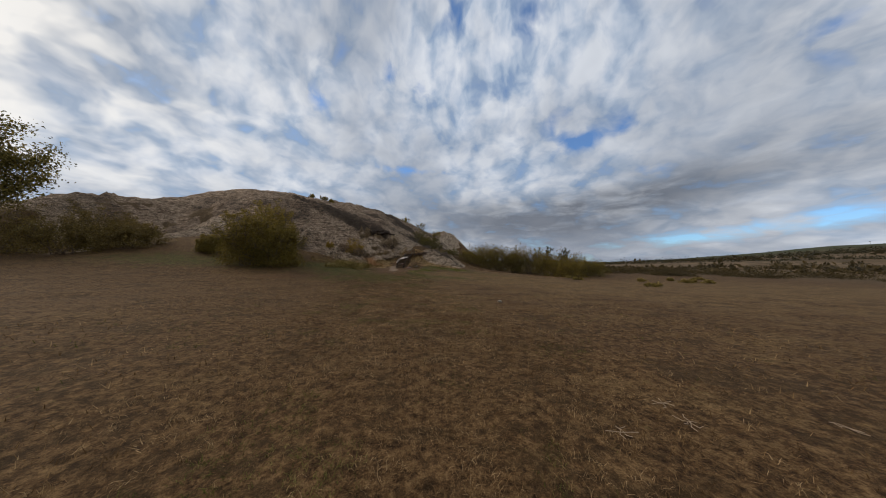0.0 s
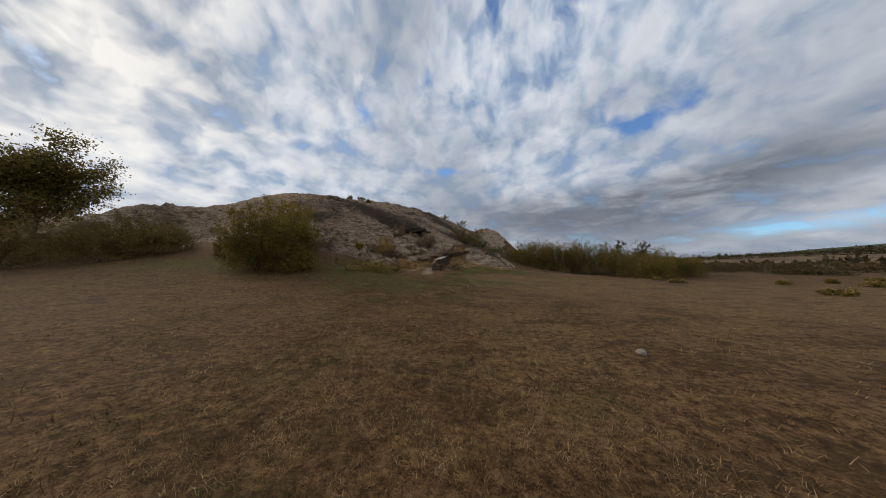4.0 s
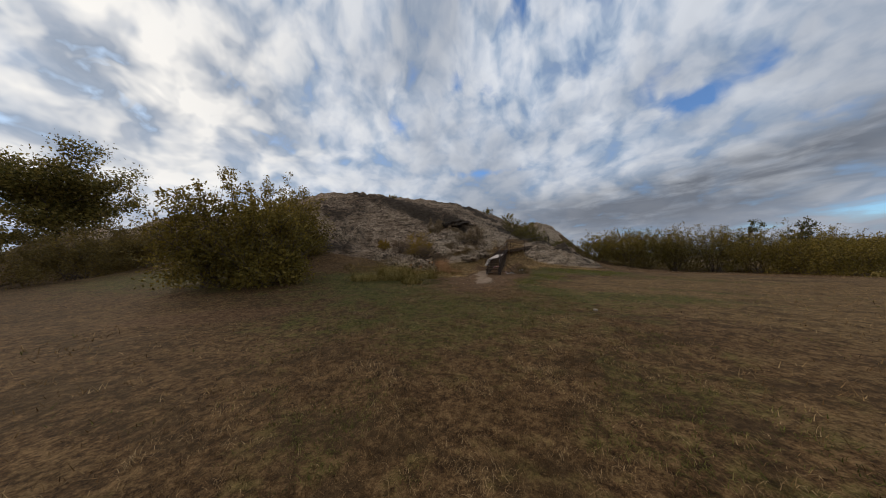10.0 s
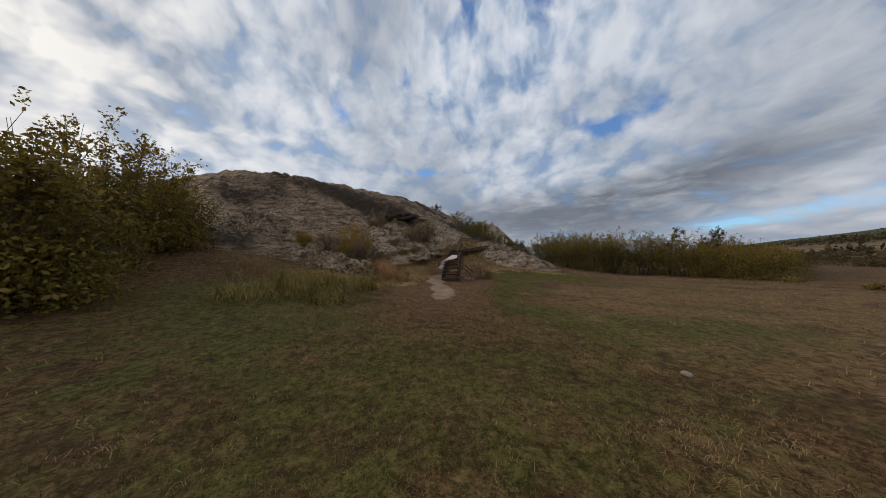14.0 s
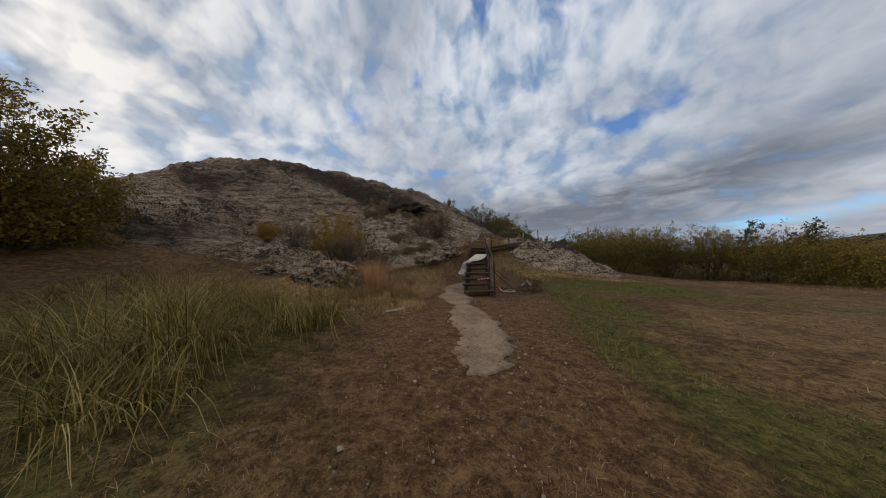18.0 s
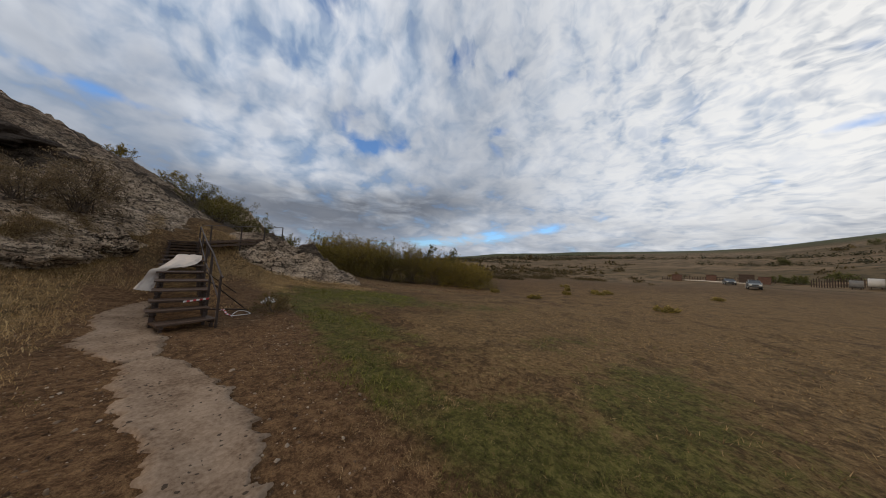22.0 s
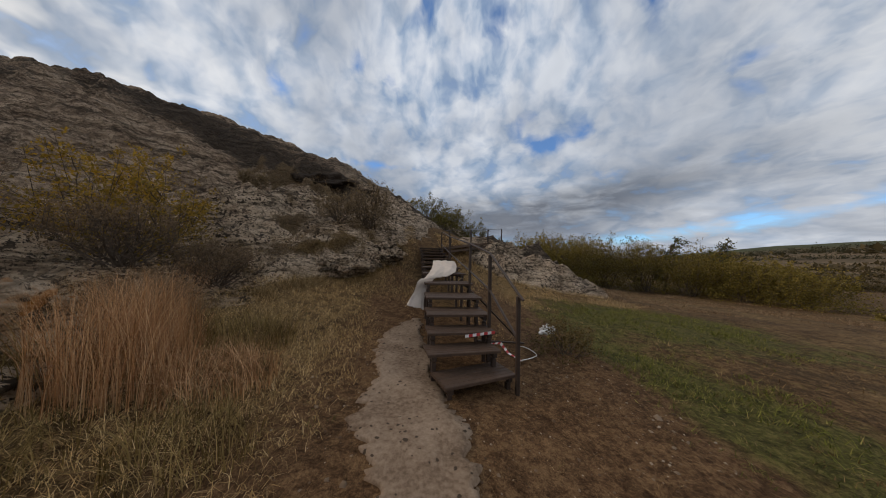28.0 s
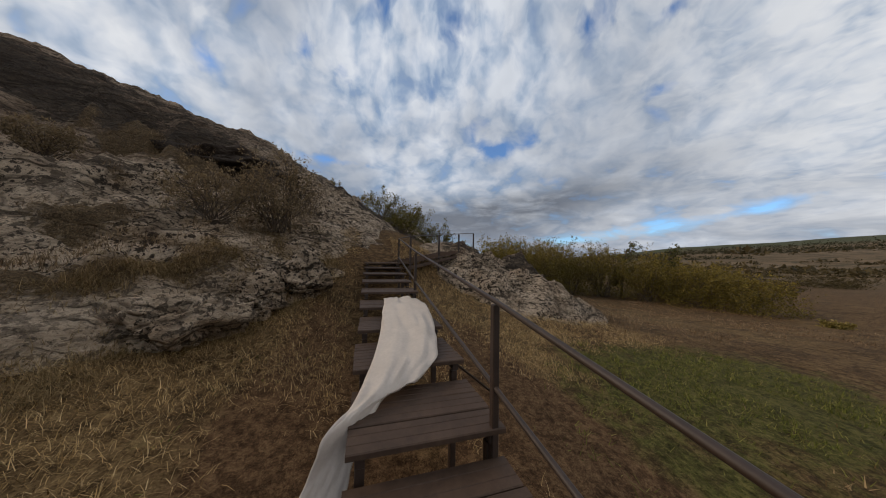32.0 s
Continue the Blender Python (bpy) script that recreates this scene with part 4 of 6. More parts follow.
lump("stone", "small pale stone lying in short dry grass", "stone", 2.26, 9.96, (0.20, 0.15, 0.12), 1, STONE, "loose stones", detail=2)
lump("stone", "small pale angular stone on green grass", "stone", -1.26, 19.67, (0.16, 0.10, 0.07), 2, STONE, "loose stones", detail=2)
for k, (x, y, s) in enumerate([(-6.1, 24.0, 0.07), (-3.9, 25.6, 0.06), (-4.1, 24.3, 0.05), (-6.3, 22.3, 0.08), (-3.6, 26.8, 0.05), (-5.9, 24.6, 0.06), (-3.3, 24.4, 0.05), (-6.6, 24.3, 0.09)]):
    lump("stone", "small brown stone on bare soil" if k % 2 else "small pale stone on bare soil", "stone", x, y, (s * 0.6, s * 0.45, s * 0.3), 5 + k, SOILSTONE if k % 2 else STONE, "loose stones", detail=2)


BOULDER = rock_material("lichened_boulder", 0.6, 0.6)
CRUSTED = rock_material("pale_crusted_rock", 0.0, 0.8)
for k, (x, y, s, l) in enumerate([(-9.35, 28.35, (1.7, 1.1, 1.0), "grey boulder with orange lichen below the rock face"), (-10.6, 28.3, (0.9, 0.6, 0.4), "low grey boulder in brown grass"), (-8.55, 28.05, (0.8, 0.55, 0.3), "low flat grey boulder in brown grass"), (-11.8, 28.2, (0.8, 0.6, 0.4), "low grey boulder in brown grass")]):
    lump("boulder", l, "boulder", x, y, s, 20 + k, BOULDER, "boulders at the rock foot", sink=0.35, detail=5 if k == 0 else 4, rough=0.42)
for k, (x, y, s, l) in enumerate([(-6.35, 34.3, (0.95, 0.8, 1.0), "pale lichened boulder beside the stairs"), (-7.25, 32.75, (1.1, 0.8, 0.8), "pale lichened boulder at the rock foot"), (-6.75, 33.5, (0.9, 0.6, 0.7), "pale lichened boulder at the rock foot")]):
    lump("boulder", l, "boulder", x, y, s, 30 + k, CRUSTED, "boulders at the rock foot", sink=0.35, detail=5, rough=0.5)

# the brow of rock over the hollow in the hill face, as dark as the shade painted below it
DARK_BROW = simple("dark_brow_rock", (0.060, 0.046, 0.036), 0.95, vary=0.55, scale=1.6, bump=0.9, depth=0.08, spec=0.1)
brow = lump("rock_overhang", "dark rock brow over a hollow in the hill face", "rock", -10.0, 39.15, (3.6, 1.9, 0.95), 71, DARK_BROW, sink=0.3, detail=5, rough=0.45)
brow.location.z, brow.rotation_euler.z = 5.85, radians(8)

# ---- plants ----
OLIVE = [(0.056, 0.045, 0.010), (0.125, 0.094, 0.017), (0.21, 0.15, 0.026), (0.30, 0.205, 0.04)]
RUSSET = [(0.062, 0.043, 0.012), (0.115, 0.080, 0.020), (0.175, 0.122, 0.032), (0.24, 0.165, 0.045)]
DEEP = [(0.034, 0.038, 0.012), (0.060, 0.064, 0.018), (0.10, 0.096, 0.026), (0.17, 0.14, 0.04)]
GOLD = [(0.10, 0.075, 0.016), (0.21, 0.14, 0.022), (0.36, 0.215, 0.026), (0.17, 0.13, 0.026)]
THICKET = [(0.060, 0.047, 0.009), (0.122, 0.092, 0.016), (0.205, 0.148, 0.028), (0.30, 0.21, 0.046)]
DRY = [(0.036, 0.018, 0.007), (0.112, 0.062, 0.024), (0.235, 0.146, 0.063), (0.42, 0.29, 0.15)]
RUST = [(0.200, 0.094, 0.038), (0.360, 0.188, 0.084), (0.490, 0.282, 0.140), (0.600, 0.396, 0.225)]
FRESH = [(0.028, 0.032, 0.006), (0.060, 0.066, 0.011), (0.112, 0.112, 0.023), (0.205, 0.165, 0.055)]


def pick(rng, palette, n, bias=None):
    pal = np.array(palette)
    t = np.clip(rng.random(n) if bias is None else bias, 0, 0.999) * (len(pal) - 1)
    i = t.astype(int)
    c = pal[i] + (pal[i + 1] - pal[i]) * (t - i)[:, None]
    return c * rng.uniform(0.75, 1.25, (n, 1))


def leaf_arrays(rng, at, size, colour):
    """Small folded leaves at the given places."""
    n = len(at)
    d = rng.normal(size=(n, 3)) + (0, 0, 0.25)
    d /= np.linalg.norm(d, axis=1)[:, None]
    e = np.cross(d, rng.normal(size=(n, 3)))
    e /= np.linalg.norm(e, axis=1)[:, None]
    s = size * rng.uniform(0.6, 1.4, (n, 1))
    v = np.stack([at, at + d * s * 0.5 + e * s * 0.26, at + d * s, at + d * s * 0.5 - e * s * 0.26], 1).reshape(-1, 3)
    return v, np.arange(4 * n).reshape(n, 4), np.repeat(colour, 4, 0)


def shrub(name, label, category, x, y, tall, wide, seed, palette=OLIVE, leaves=7000, leaf=0.11, stems=10, group="", sprigs=0.35, base=None, fill=0.55, spread=1.0, mass=0.84, lush=1.0):
    rng = np.random.default_rng(seed)
    z0 = height(x, y) if base is None else base
    root = thing(name, label, category, group, (x, y, z0 - 0.05))
    wood, tips = [], []
    for k in range(stems):
        a = 2 * np.pi * (k + rng.random()) / stems
        out = wide / 2 * rng.uniform(0.25, 0.95)
        h = tall * (1 - 0.45 * (out / (wide / 2)) ** 2) * rng.uniform(0.6, 1.08)
        t = np.linspace(0, 1, 6)
        bend = rng.normal(scale=0.07 * tall, size=(6, 3)) * t[:, None]
        line = np.stack([np.cos(a) * out * t ** 0.8, np.sin(a) * out * t ** 0.8, h * t], 1) + bend * (1, 1, 0.3)
        line[:, :2] += rng.normal(scale=0.06 * wide, size=2)
        r = 0.012 * tall ** 0.8
        if lush > 1:
            line[:, 2] *= 0.74
        wood.append(tube_arrays(line, r * (1.15 - t), 5))
        tips.append(line)
        for j in range(5):
            q = rng.uniform(0.3, 0.95)
            start = np.array([np.interp(q, t, line[:, c]) for c in range(3)])
            way = np.array([np.cos(a + rng.normal(scale=0.9)), np.sin(a + rng.normal(scale=0.9)), rng.uniform(0.2, 1.3)])
            way = way / np.linalg.norm(way) * tall * rng.uniform(0.12, 0.30)
            tw = start + way * np.linspace(0, 1, 4)[:, None] + rng.normal(scale=0.02 * tall, size=(4, 3)) * np.linspace(0, 1, 4)[:, None]
            wood.append(tube_arrays(tw, r * 0.45 * np.linspace(1, 0.3, 4), 4))
            tips.append(tw)
    for k in range(stems):
        v, f = joined(wood[6 * k:6 * k + 6])
        mesh_object("stem", v, f, BARK, root, smooth_faces=True)
    lines = np.array([np.stack([np.interp(np.linspace(0, 1, 12), np.linspace(0, 1, len(l)), l[:, c]) for c in range(3)], 1) for l in tips])
    n1 = int(leaves * (1 - fill))
    li, ti = rng.integers(0, len(lines), n1), rng.integers(4, 12, n1)
    on = lines[li, ti] + rng.normal(scale=0.045 * tall ** 0.7, size=(n1, 3))
    # fill between the stems, in clumps, thinner towards the top
    clumps = int(26 * max(1, wide))
    ca, cr = rng.uniform(0, 2 * np.pi, clumps), wide / 2 * np.sqrt(rng.random(clumps)) * 0.95
    ch = tall * (1 - 0.55 * (cr / (wide / 2)) ** 2) * rng.uniform(0.06, mass, clumps)
    cc = np.stack([np.cos(ca) * cr, np.sin(ca) * cr * spread, ch], 1)
    n2 = leaves - n1
    ci = rng.integers(0, clumps, n2)
    inside = cc[ci] + rng.normal(size=(n2, 3)) * np.array([0.085, 0.085, 0.06]) * (wide * tall) ** 0.5
    # long shoots above the mass, with leaves along them
    sprays, spray_wood = [], []
    for k in range(int(sprigs * 2 * stems)):
        a, r = rng.uniform(0, 2 * np.pi), wide / 2 * math.sqrt(rng.random()) * 0.85
        foot = tall * (1 - 0.5 * (r / (wide / 2)) ** 2) * rng.uniform(0.45, 0.62 if lush > 1 else 0.72)
        ln = tall * rng.uniform(0.20, 0.48)
        lean = rng.normal(scale=0.20, size=2)
        q = np.linspace(0, 1, 8)[:, None]
        axis = np.array([np.cos(a) * r, np.sin(a) * r, foot]) + q * np.array([lean[0] * ln, lean[1] * ln, ln])
        spray_wood.append(tube_arrays(axis, 0.004 * tall ** 0.7 * np.linspace(1, 0.4, 8), 3))
        for m in range(7):
            s0 = axis[rng.integers(1, 8)]
            way = np.append(rng.normal(size=2), rng.uniform(0.2, 1.2))
            way = way / np.linalg.norm(way) * ln * (rng.uniform(0.08, 0.20) if lush > 1 else rng.uniform(0.12, 0.30))
            count = int(9 * lush)
            tips_at = s0 + way * rng.uniform(0.1, 1.0, (count, 1))
            sprays.append(tips_at + rng.normal(scale=0.4 * leaf * lush ** 0.5, size=(count, 3)))
    if sprays:
        v, f = joined(spray_wood)
        tagged(mesh_object("spray", v, f, BARK, root, smooth_faces=True), kind="stuff")
        on = np.concatenate([on] + sprays)
        n1 = len(on)
    at = np.concatenate([on, inside])
    at[:, 2] = np.abs(at[:, 2]) + 0.03
    # stem and shoot leaves pale with height: light on the top put into colour
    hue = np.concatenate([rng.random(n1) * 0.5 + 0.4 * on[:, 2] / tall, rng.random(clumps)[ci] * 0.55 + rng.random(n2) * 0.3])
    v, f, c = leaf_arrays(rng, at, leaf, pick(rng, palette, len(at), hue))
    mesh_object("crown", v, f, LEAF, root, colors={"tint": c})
    return root


L_BUSH = "dense olive-green shrub with upright leafy sprigs on the meadow"
for k, (x, y, h, w) in enumerate([(-13.0, 20.2, 3.9, 2.9), (-15.2, 19.5, 5.1, 3.0), (-16.0, 22.6, 5.5, 3.2), (-17.6, 26.0, 4.5, 3.0), (-20.0, 28.2, 2.6, 3.0), (-20.8, 22.8, 1.6, 2.6)]):
    shrub("shrub", L_BUSH, "shrub", x, y, h, w, 100 + k, OLIVE, 12000 if k in (1, 2, 3) else 9000, 0.115, 16, "shrubs below the hill", fill=0.55, sprigs=0.8, mass=0.42, lush=2.6)
for k, (x, y, h, w) in enumerate([(-28.5, 23.2, 2.6, 4.6), (-32, 21.5, 3.2, 5.2), (-38, 18.5, 4.2, 6.5), (-44, 14.5, 4.4, 6.5), (-34, 25, 4.4, 5.6), (-40, 23.0, 4.6, 6.0)]):
    shrub("shrub", "low olive-brown shrub in a row along the meadow edge", "shrub", x, y, h, w, 120 + k, RUSSET, 11000, 0.12, 10, "row of low shrubs", sprigs=0.9)



def tree(name, label, x, y, tall, wide, seed, palette, leaves=14000, leaf=0.2):
    rng = np.random.default_rng(seed)
    root = thing(name, label, "tree", "", (x, y, height(x, y) - 0.05))
    t = np.linspace(0, 1, 7)
    trunk = np.stack([0.05 * tall * np.sin(2.2 * t), 0.04 * tall * np.sin(3 * t + 1), 0.72 * tall * t], 1)
    v, f = tube_arrays(trunk, 0.022 * tall * (1.1 - 0.8 * t), 8)
    mesh_object("trunk", v, f, BARK, root, smooth_faces=True)
    wood, ends = [], []
    for k in range(24):
        q = rng.uniform(0.08, 1.0)
        s = np.array([np.interp(q, t, trunk[:, c]) for c in range(3)])
        a = 2.4 * k + rng.normal(scale=0.3)
        ln = wide / 2 * rng.uniform(0.6, 1.05) * (1.15 - 0.45 * q)
        way = np.array([np.cos(a), np.sin(a), rng.uniform(0.25, 0.9) + 0.5 * q])
        b = s + way / np.linalg.norm(way[:2]) * ln * np.linspace(0, 1, 6)[:, None] * np.array([1, 1, 0.75])
        b += rng.normal(scale=0.02 * tall, size=b.shape) * np.linspace(0, 1, 6)[:, None]
        wood.append(tube_arrays(b, 0.008 * tall * np.linspace(1, 0.25, 6), 5))
        ends.append(b[2:])
        for j in range(4):
            e = b[rng.integers(2, 6)]
            w2 = rng.normal(size=3) + (0, 0, 0.6)
            w2 = w2 / np.linalg.norm(w2) * wide * 0.13
            tw = e + w2 * np.linspace(0, 1, 4)[:, None]
            wood.append(tube_arrays(tw, 0.003 * tall * np.linspace(1, 0.4, 4), 4))
            ends.append(tw)
    for k in range(0, len(wood), 5):
        v, f = joined(wood[k:k + 5])
        mesh_object("limb", v, f, BARK, root, smooth_faces=True)
    pts = np.concatenate(ends)
    n = leaves
    at = pts[rng.integers(0, len(pts), n)] + rng.normal(scale=0.05 * wide, size=(n, 3)) * (1, 1, 0.7)
    v, f, c = leaf_arrays(rng, at, leaf, pick(rng, palette, n))
    mesh_object("crown", v, f, LEAF, root, colors={"tint": c})
    return root


LEAFY = [(0.055, 0.050, 0.012), (0.105, 0.090, 0.019), (0.18, 0.142, 0.031), (0.26, 0.19, 0.048)]
tree("tree", "broad spreading tree with a short trunk and leafy branches", -48.5, 24.3, 9.4, 12.0, 140, LEAFY, 30000, 0.27)
tree("tree", "broad spreading tree with a short trunk and leafy branches", -58.0, 18.0, 7.5, 11.0, 141, LEAFY, 18000, 0.27)
HEDGE = [(5.2, 47.0, 2.6), (7.0, 50.4, 3.8), (8.6, 47.2, 3.9), (10.8, 48.6, 4.6), (11.6, 52.0, 5.0), (13.6, 48.6, 4.7), (15.2, 51.5, 5.2), (16.4, 47.4, 4.6), (18.2, 44.6, 4.0), (19.2, 41.8, 3.3), (19.8, 39.2, 2.5), (16.4, 55.5, 5.4), (19.8, 51.0, 5.0), (21.8, 46.6, 4.2), (22.4, 42.6, 3.2), (9.4, 52.4, 4.8), (24.6, 47.0, 3.8), (25.2, 43.6, 2.8), (27.6, 46.0, 2.6)]
for k, (x, y, h) in enumerate(HEDGE):
    shrub("shrub", "tall olive shrub with feathery tops in a long thicket", "shrub", x, y, h, 4.8, 200 + k, THICKET, 6800, 0.11, 14, "thicket beside the meadow", fill=0.6, sprigs=1.8)
tree("tree", "small dark sapling standing above the thicket", 19.2, 47.6, 6.4, 2.4, 9, DEEP, 2000, 0.17)
tree("tree", "small dark sapling standing above the thicket", 21.4, 45.2, 5.8, 2.0, 10, DEEP, 1500, 0.17)


def on_rock(x, y):
    a, b = np.array([x]), np.array([y])
    return float((land(a, b) + 0.10 + rock_relief(a, b))[0])


def perch(x, y):
    return max(height(x, y), on_rock(x, y) if stony(np.array([x]), np.array([y]))[0] > 0.5 else -99)


shrub("shrub", "yellowing autumn shrub growing at the rock foot", "shrub", -11.1, 31.5, 2.5, 2.5, 300, GOLD, 8500, 0.06, 14, fill=0.35, sprigs=0.9, mass=0.55, lush=1.6, base=perch(-11.1, 31.3) - 0.15)
shrub("shrub", "yellowing autumn shrub growing at the rock foot", "shrub", -13.6, 30.3, 0.8, 1.1, 301, GOLD, 1800, 0.06, 12, fill=0.35, sprigs=0.8, mass=0.55, lush=1.6, base=perch(-13.2, 30.4) - 0.1)
for k, (x, y, h, w) in enumerate([(-7.2, 35.7, 1.75, 1.9), (-8.1, 34.9, 0.9, 1.6), (-11.5, 36.0, 0.7, 1.2)]):
    shrub("shrub", "thin brown dry shrub on a rock ledge", "shrub", x, y, h, w, 310 + k, [(0.12, 0.085, 0.045), (0.20, 0.14, 0.075), (0.28, 0.20, 0.11)], 7000 if k == 0 else 2400, 0.045, 22, "dry shrubs on the rock", base=perch(x, y), sprigs=0.8)
for k, (x, y, h, w) in enumerate([(-9.1, 31.0, 0.85, 1.4), (-10.0, 30.3, 1.1, 1.7), (-9.0, 29.6, 0.7, 1.2), (-11.6, 29.4, 0.9, 1.6)]):
    shrub("shrub", "leafless tangled dark brown brush at the rock foot", "shrub", x, y, h, w, 320 + k, [(0.11, 0.073, 0.042), (0.18, 0.122, 0.072), (0.26, 0.185, 0.112)], 2600, 0.032, 30, "dry brush at the rock foot", base=perch(x, y) - 0.05, sprigs=1.2)
for k, (x, y, h, w) in enumerate([(-3.2, 43.0, 1.8, 2.6), (-1.2, 43.8, 1.7, 2.4), (0.6, 44.4, 1.1, 2.0), (-4.2, 45.5, 2.2, 2.8), (-2.0, 47, 2.2, 3), (1.8, 47.5, 1.5, 2.6)]):
    shrub("shrub", "green-yellow shrub above the turn of the stairs", "shrub", x, y, h, w, 330 + k, [(0.06, 0.055, 0.012), (0.12, 0.098, 0.02), (0.20, 0.15, 0.032)], 3600, 0.08, 12, "shrubs above the stairs", base=perch(x, y))
for k, (x, y, h, w) in enumerate([(-37.7, 61.0, 1.6, 1.6), (-30.5, 57.5, 1.0, 1.6), (-27.5, 57.0, 1.0, 1.8), (-25.5, 56.5, 0.8, 1.5), (-9.5, 62, 1.4, 2.4), (-6, 64, 1.5, 3), (-2, 66, 1.6, 3)]):
    shrub("shrub", "small green tuft on the hill crest", "shrub", x, y, h, w, 350 + k, OLIVE, 900, 0.14, 8, "tufts on the crest", base=perch(x, y) - 0.1)
shrub("shrub", "low brown-green weedy shrub beside the stair foot", "shrub", -3.1, 29.5, 0.55, 1.1, 360, [(0.06, 0.048, 0.014), (0.13, 0.09, 0.03), (0.22, 0.14, 0.055)], 1900, 0.035, 12)
bag = lump("paper_bag", "", "", -3.10, 29.98, (0.26, 0.17, 0.17), 8, TAPE_WHITE, sink=0.3, detail=4, rough=0.75)
bag.location.z = height(-3.10, 29.98) + 0.20
tagged(bag, "crumpled white paper bag caught in a low shrub", "paper bag")


def blades(name, label, at, length, width, lean, palette, seed, segments=3, hue=None, kind="stuff"):
    """Many bent blades of grass at the given roots."""
    rng = np.random.default_rng(seed)
    n = len(at)
    ln = np.asarray(length) * rng.uniform(0.6, 1.35, n)
    a = rng.uniform(0, 2 * np.pi, n)
    d = np.stack([np.cos(a), np.sin(a), 0 * a], 1)
    side = np.stack([-np.sin(a), np.cos(a), 0 * a], 1) * (np.asarray(width) * rng.uniform(0.7, 1.3, n))[:, None]
    bend = np.asarray(lean) * rng.uniform(0.3, 1.5, n)
    rows = []
    for k in range(segments + 1):
        t = k / segments
        p = at + d * (ln * np.sin(np.minimum(bend * t, 1.7)) * t)[:, None]
        p[:, 2] += ln * t * np.cos(np.minimum(bend * t, 1.7) * 0.9)
        w = (1 - t) * 0.85 + 0.08
        rows += [p - side * w * 0.5, p + side * w * 0.5]
    v = np.stack(rows, 1)
    m = 2 * (segments + 1)
    base = np.arange(n)[:, None, None] * m
    q = np.array([[2 * k, 2 * k + 1, 2 * k + 3, 2 * k + 2] for k in range(segments)])[None]
    f = (base + q).reshape(-1, 4)
    c = np.repeat(pick(rng, palette, n, hue), m, 0)
    ob = mesh_object(name, v.reshape(-1, 3), f, BLADE, colors={"tint": c})
    return tagged(ob, label, "grass", kind=kind)


LINE = [(0.3, -2.0), (-0.2, 4.5), (-1.4, 8.4), (-2.8, 12.5), (-4.0, 16.7), (-5.2, 21.8), (-5.4, 27.5)]


def near_line(x, y):
    best = np.full(x.shape, 1e9)
    for (ax, ay), (bx, by) in zip(LINE, LINE[1:]):
        dx, dy = bx - ax, by - ay
        k = np.clip(((x - ax) * dx + (y - ay) * dy) / (dx * dx + dy * dy), 0, 1)
        best = np.minimum(best, np.hypot(x - ax - k * dx, y - ay - k * dy))
    return best


def bare(x, y):
    """Slabs and stairs, where nothing grows."""
    a = (x > -5.48) & (x < -4.24) & (y > 23.2) & (y < 27.1)
    b = (np.abs(x + 5.55) < 0.5) & (y > 26.9) & (y < 30.9)
    return a | b | ((np.abs(x + 4.85) < 0.55) & (y > 28.3) & (y < 36.5))


def short_grass():
    rng = np.random.default_rng(77)
    for near, n, per, seg in ((True, 56000, 6, 2), (False, 130000, 4, 1)):
        if near:
            q = rng.uniform(0, len(LINE) - 1, n)
            x = np.interp(q, range(len(LINE)), [a[0] for a in LINE]) + rng.uniform(-3.6, 3.6, n)
            y = np.interp(q, range(len(LINE)), [a[1] for a in LINE]) + rng.uniform(-1.5, 1.5, n)
        else:
            x, y = rng.uniform(-24, 20, n), rng.uniform(-3, 36, n)
        d = near_line(x, y)
        d = np.where((x > -6) & (y > 17) & (y < 30), 0.55 * d, d)
        if near:
            keep = (d < 3.4) & (rng.random(n) < smooth(3.6, 0.9, d))
        else:
            keep = (d > 1.2) & (d < 8) & (rng.random(n) < smooth(1.0, 3.0, d) * np.clip(1.6 / (1 + (d / 4.5) ** 1.6), 0, 1) * 0.42)
        dirt = dirt_cover(x, y) + 0.4 * fbm(x, y, 1.7, 3, 15)
        keep &= (stony(x, y) < 0.3) & (rng.random(n) > smooth(0.25, 0.75, dirt) * 0.9) & ~bare(x, y)
        x, y, d = x[keep], y[keep], d[keep]
        m = len(x)
        tone = np.repeat(np.clip(0.46 + 0.30 * fbm(x, y, 3.2, 3, 35, 0.7) + rng.normal(scale=0.12, size=m), 0, 1), per)
        spread = 0.026 if near else 0.045
        tx, ty = np.repeat(x, per) + rng.normal(scale=spread, size=m * per), np.repeat(y, per) + rng.normal(scale=spread, size=m * per)
        green = np.clip(green_cover(tx, ty) + 0.75 * fbm(tx, ty, 1.1, 4, 25, 0.6), 0, 1)
        at = np.stack([tx, ty, meadow(tx, ty) - 0.005], 1)
        is_green = rng.random(len(at)) < smooth(0.16, 0.72, green) * 0.88
        far = np.repeat(1 + 0.14 * d, per)
        for sel, nm, lb, pal, ln in ((~is_green, "dry_grass", "short trampled straw-brown meadow grass", DRY, 0.062), (is_green, "green_grass", "short green meadow grass in patches", FRESH, 0.055)):
            q = np.nonzero(sel)[0]
            blades(nm, lb, at[q], ln * far[q] ** 0.4, (0.0037 if near else 0.0072) * far[q], 1.9 if near else 1.6, pal, 5 if near else 7, seg, hue=np.clip(tone[q] + 0.22 * np.clip(gold_cover(at[q, 0], at[q, 1]), 0, 1) + rng.normal(scale=0.20, size=len(q)), 0.08 if near else 0.24, 1 if near else 0.86))


short_grass()


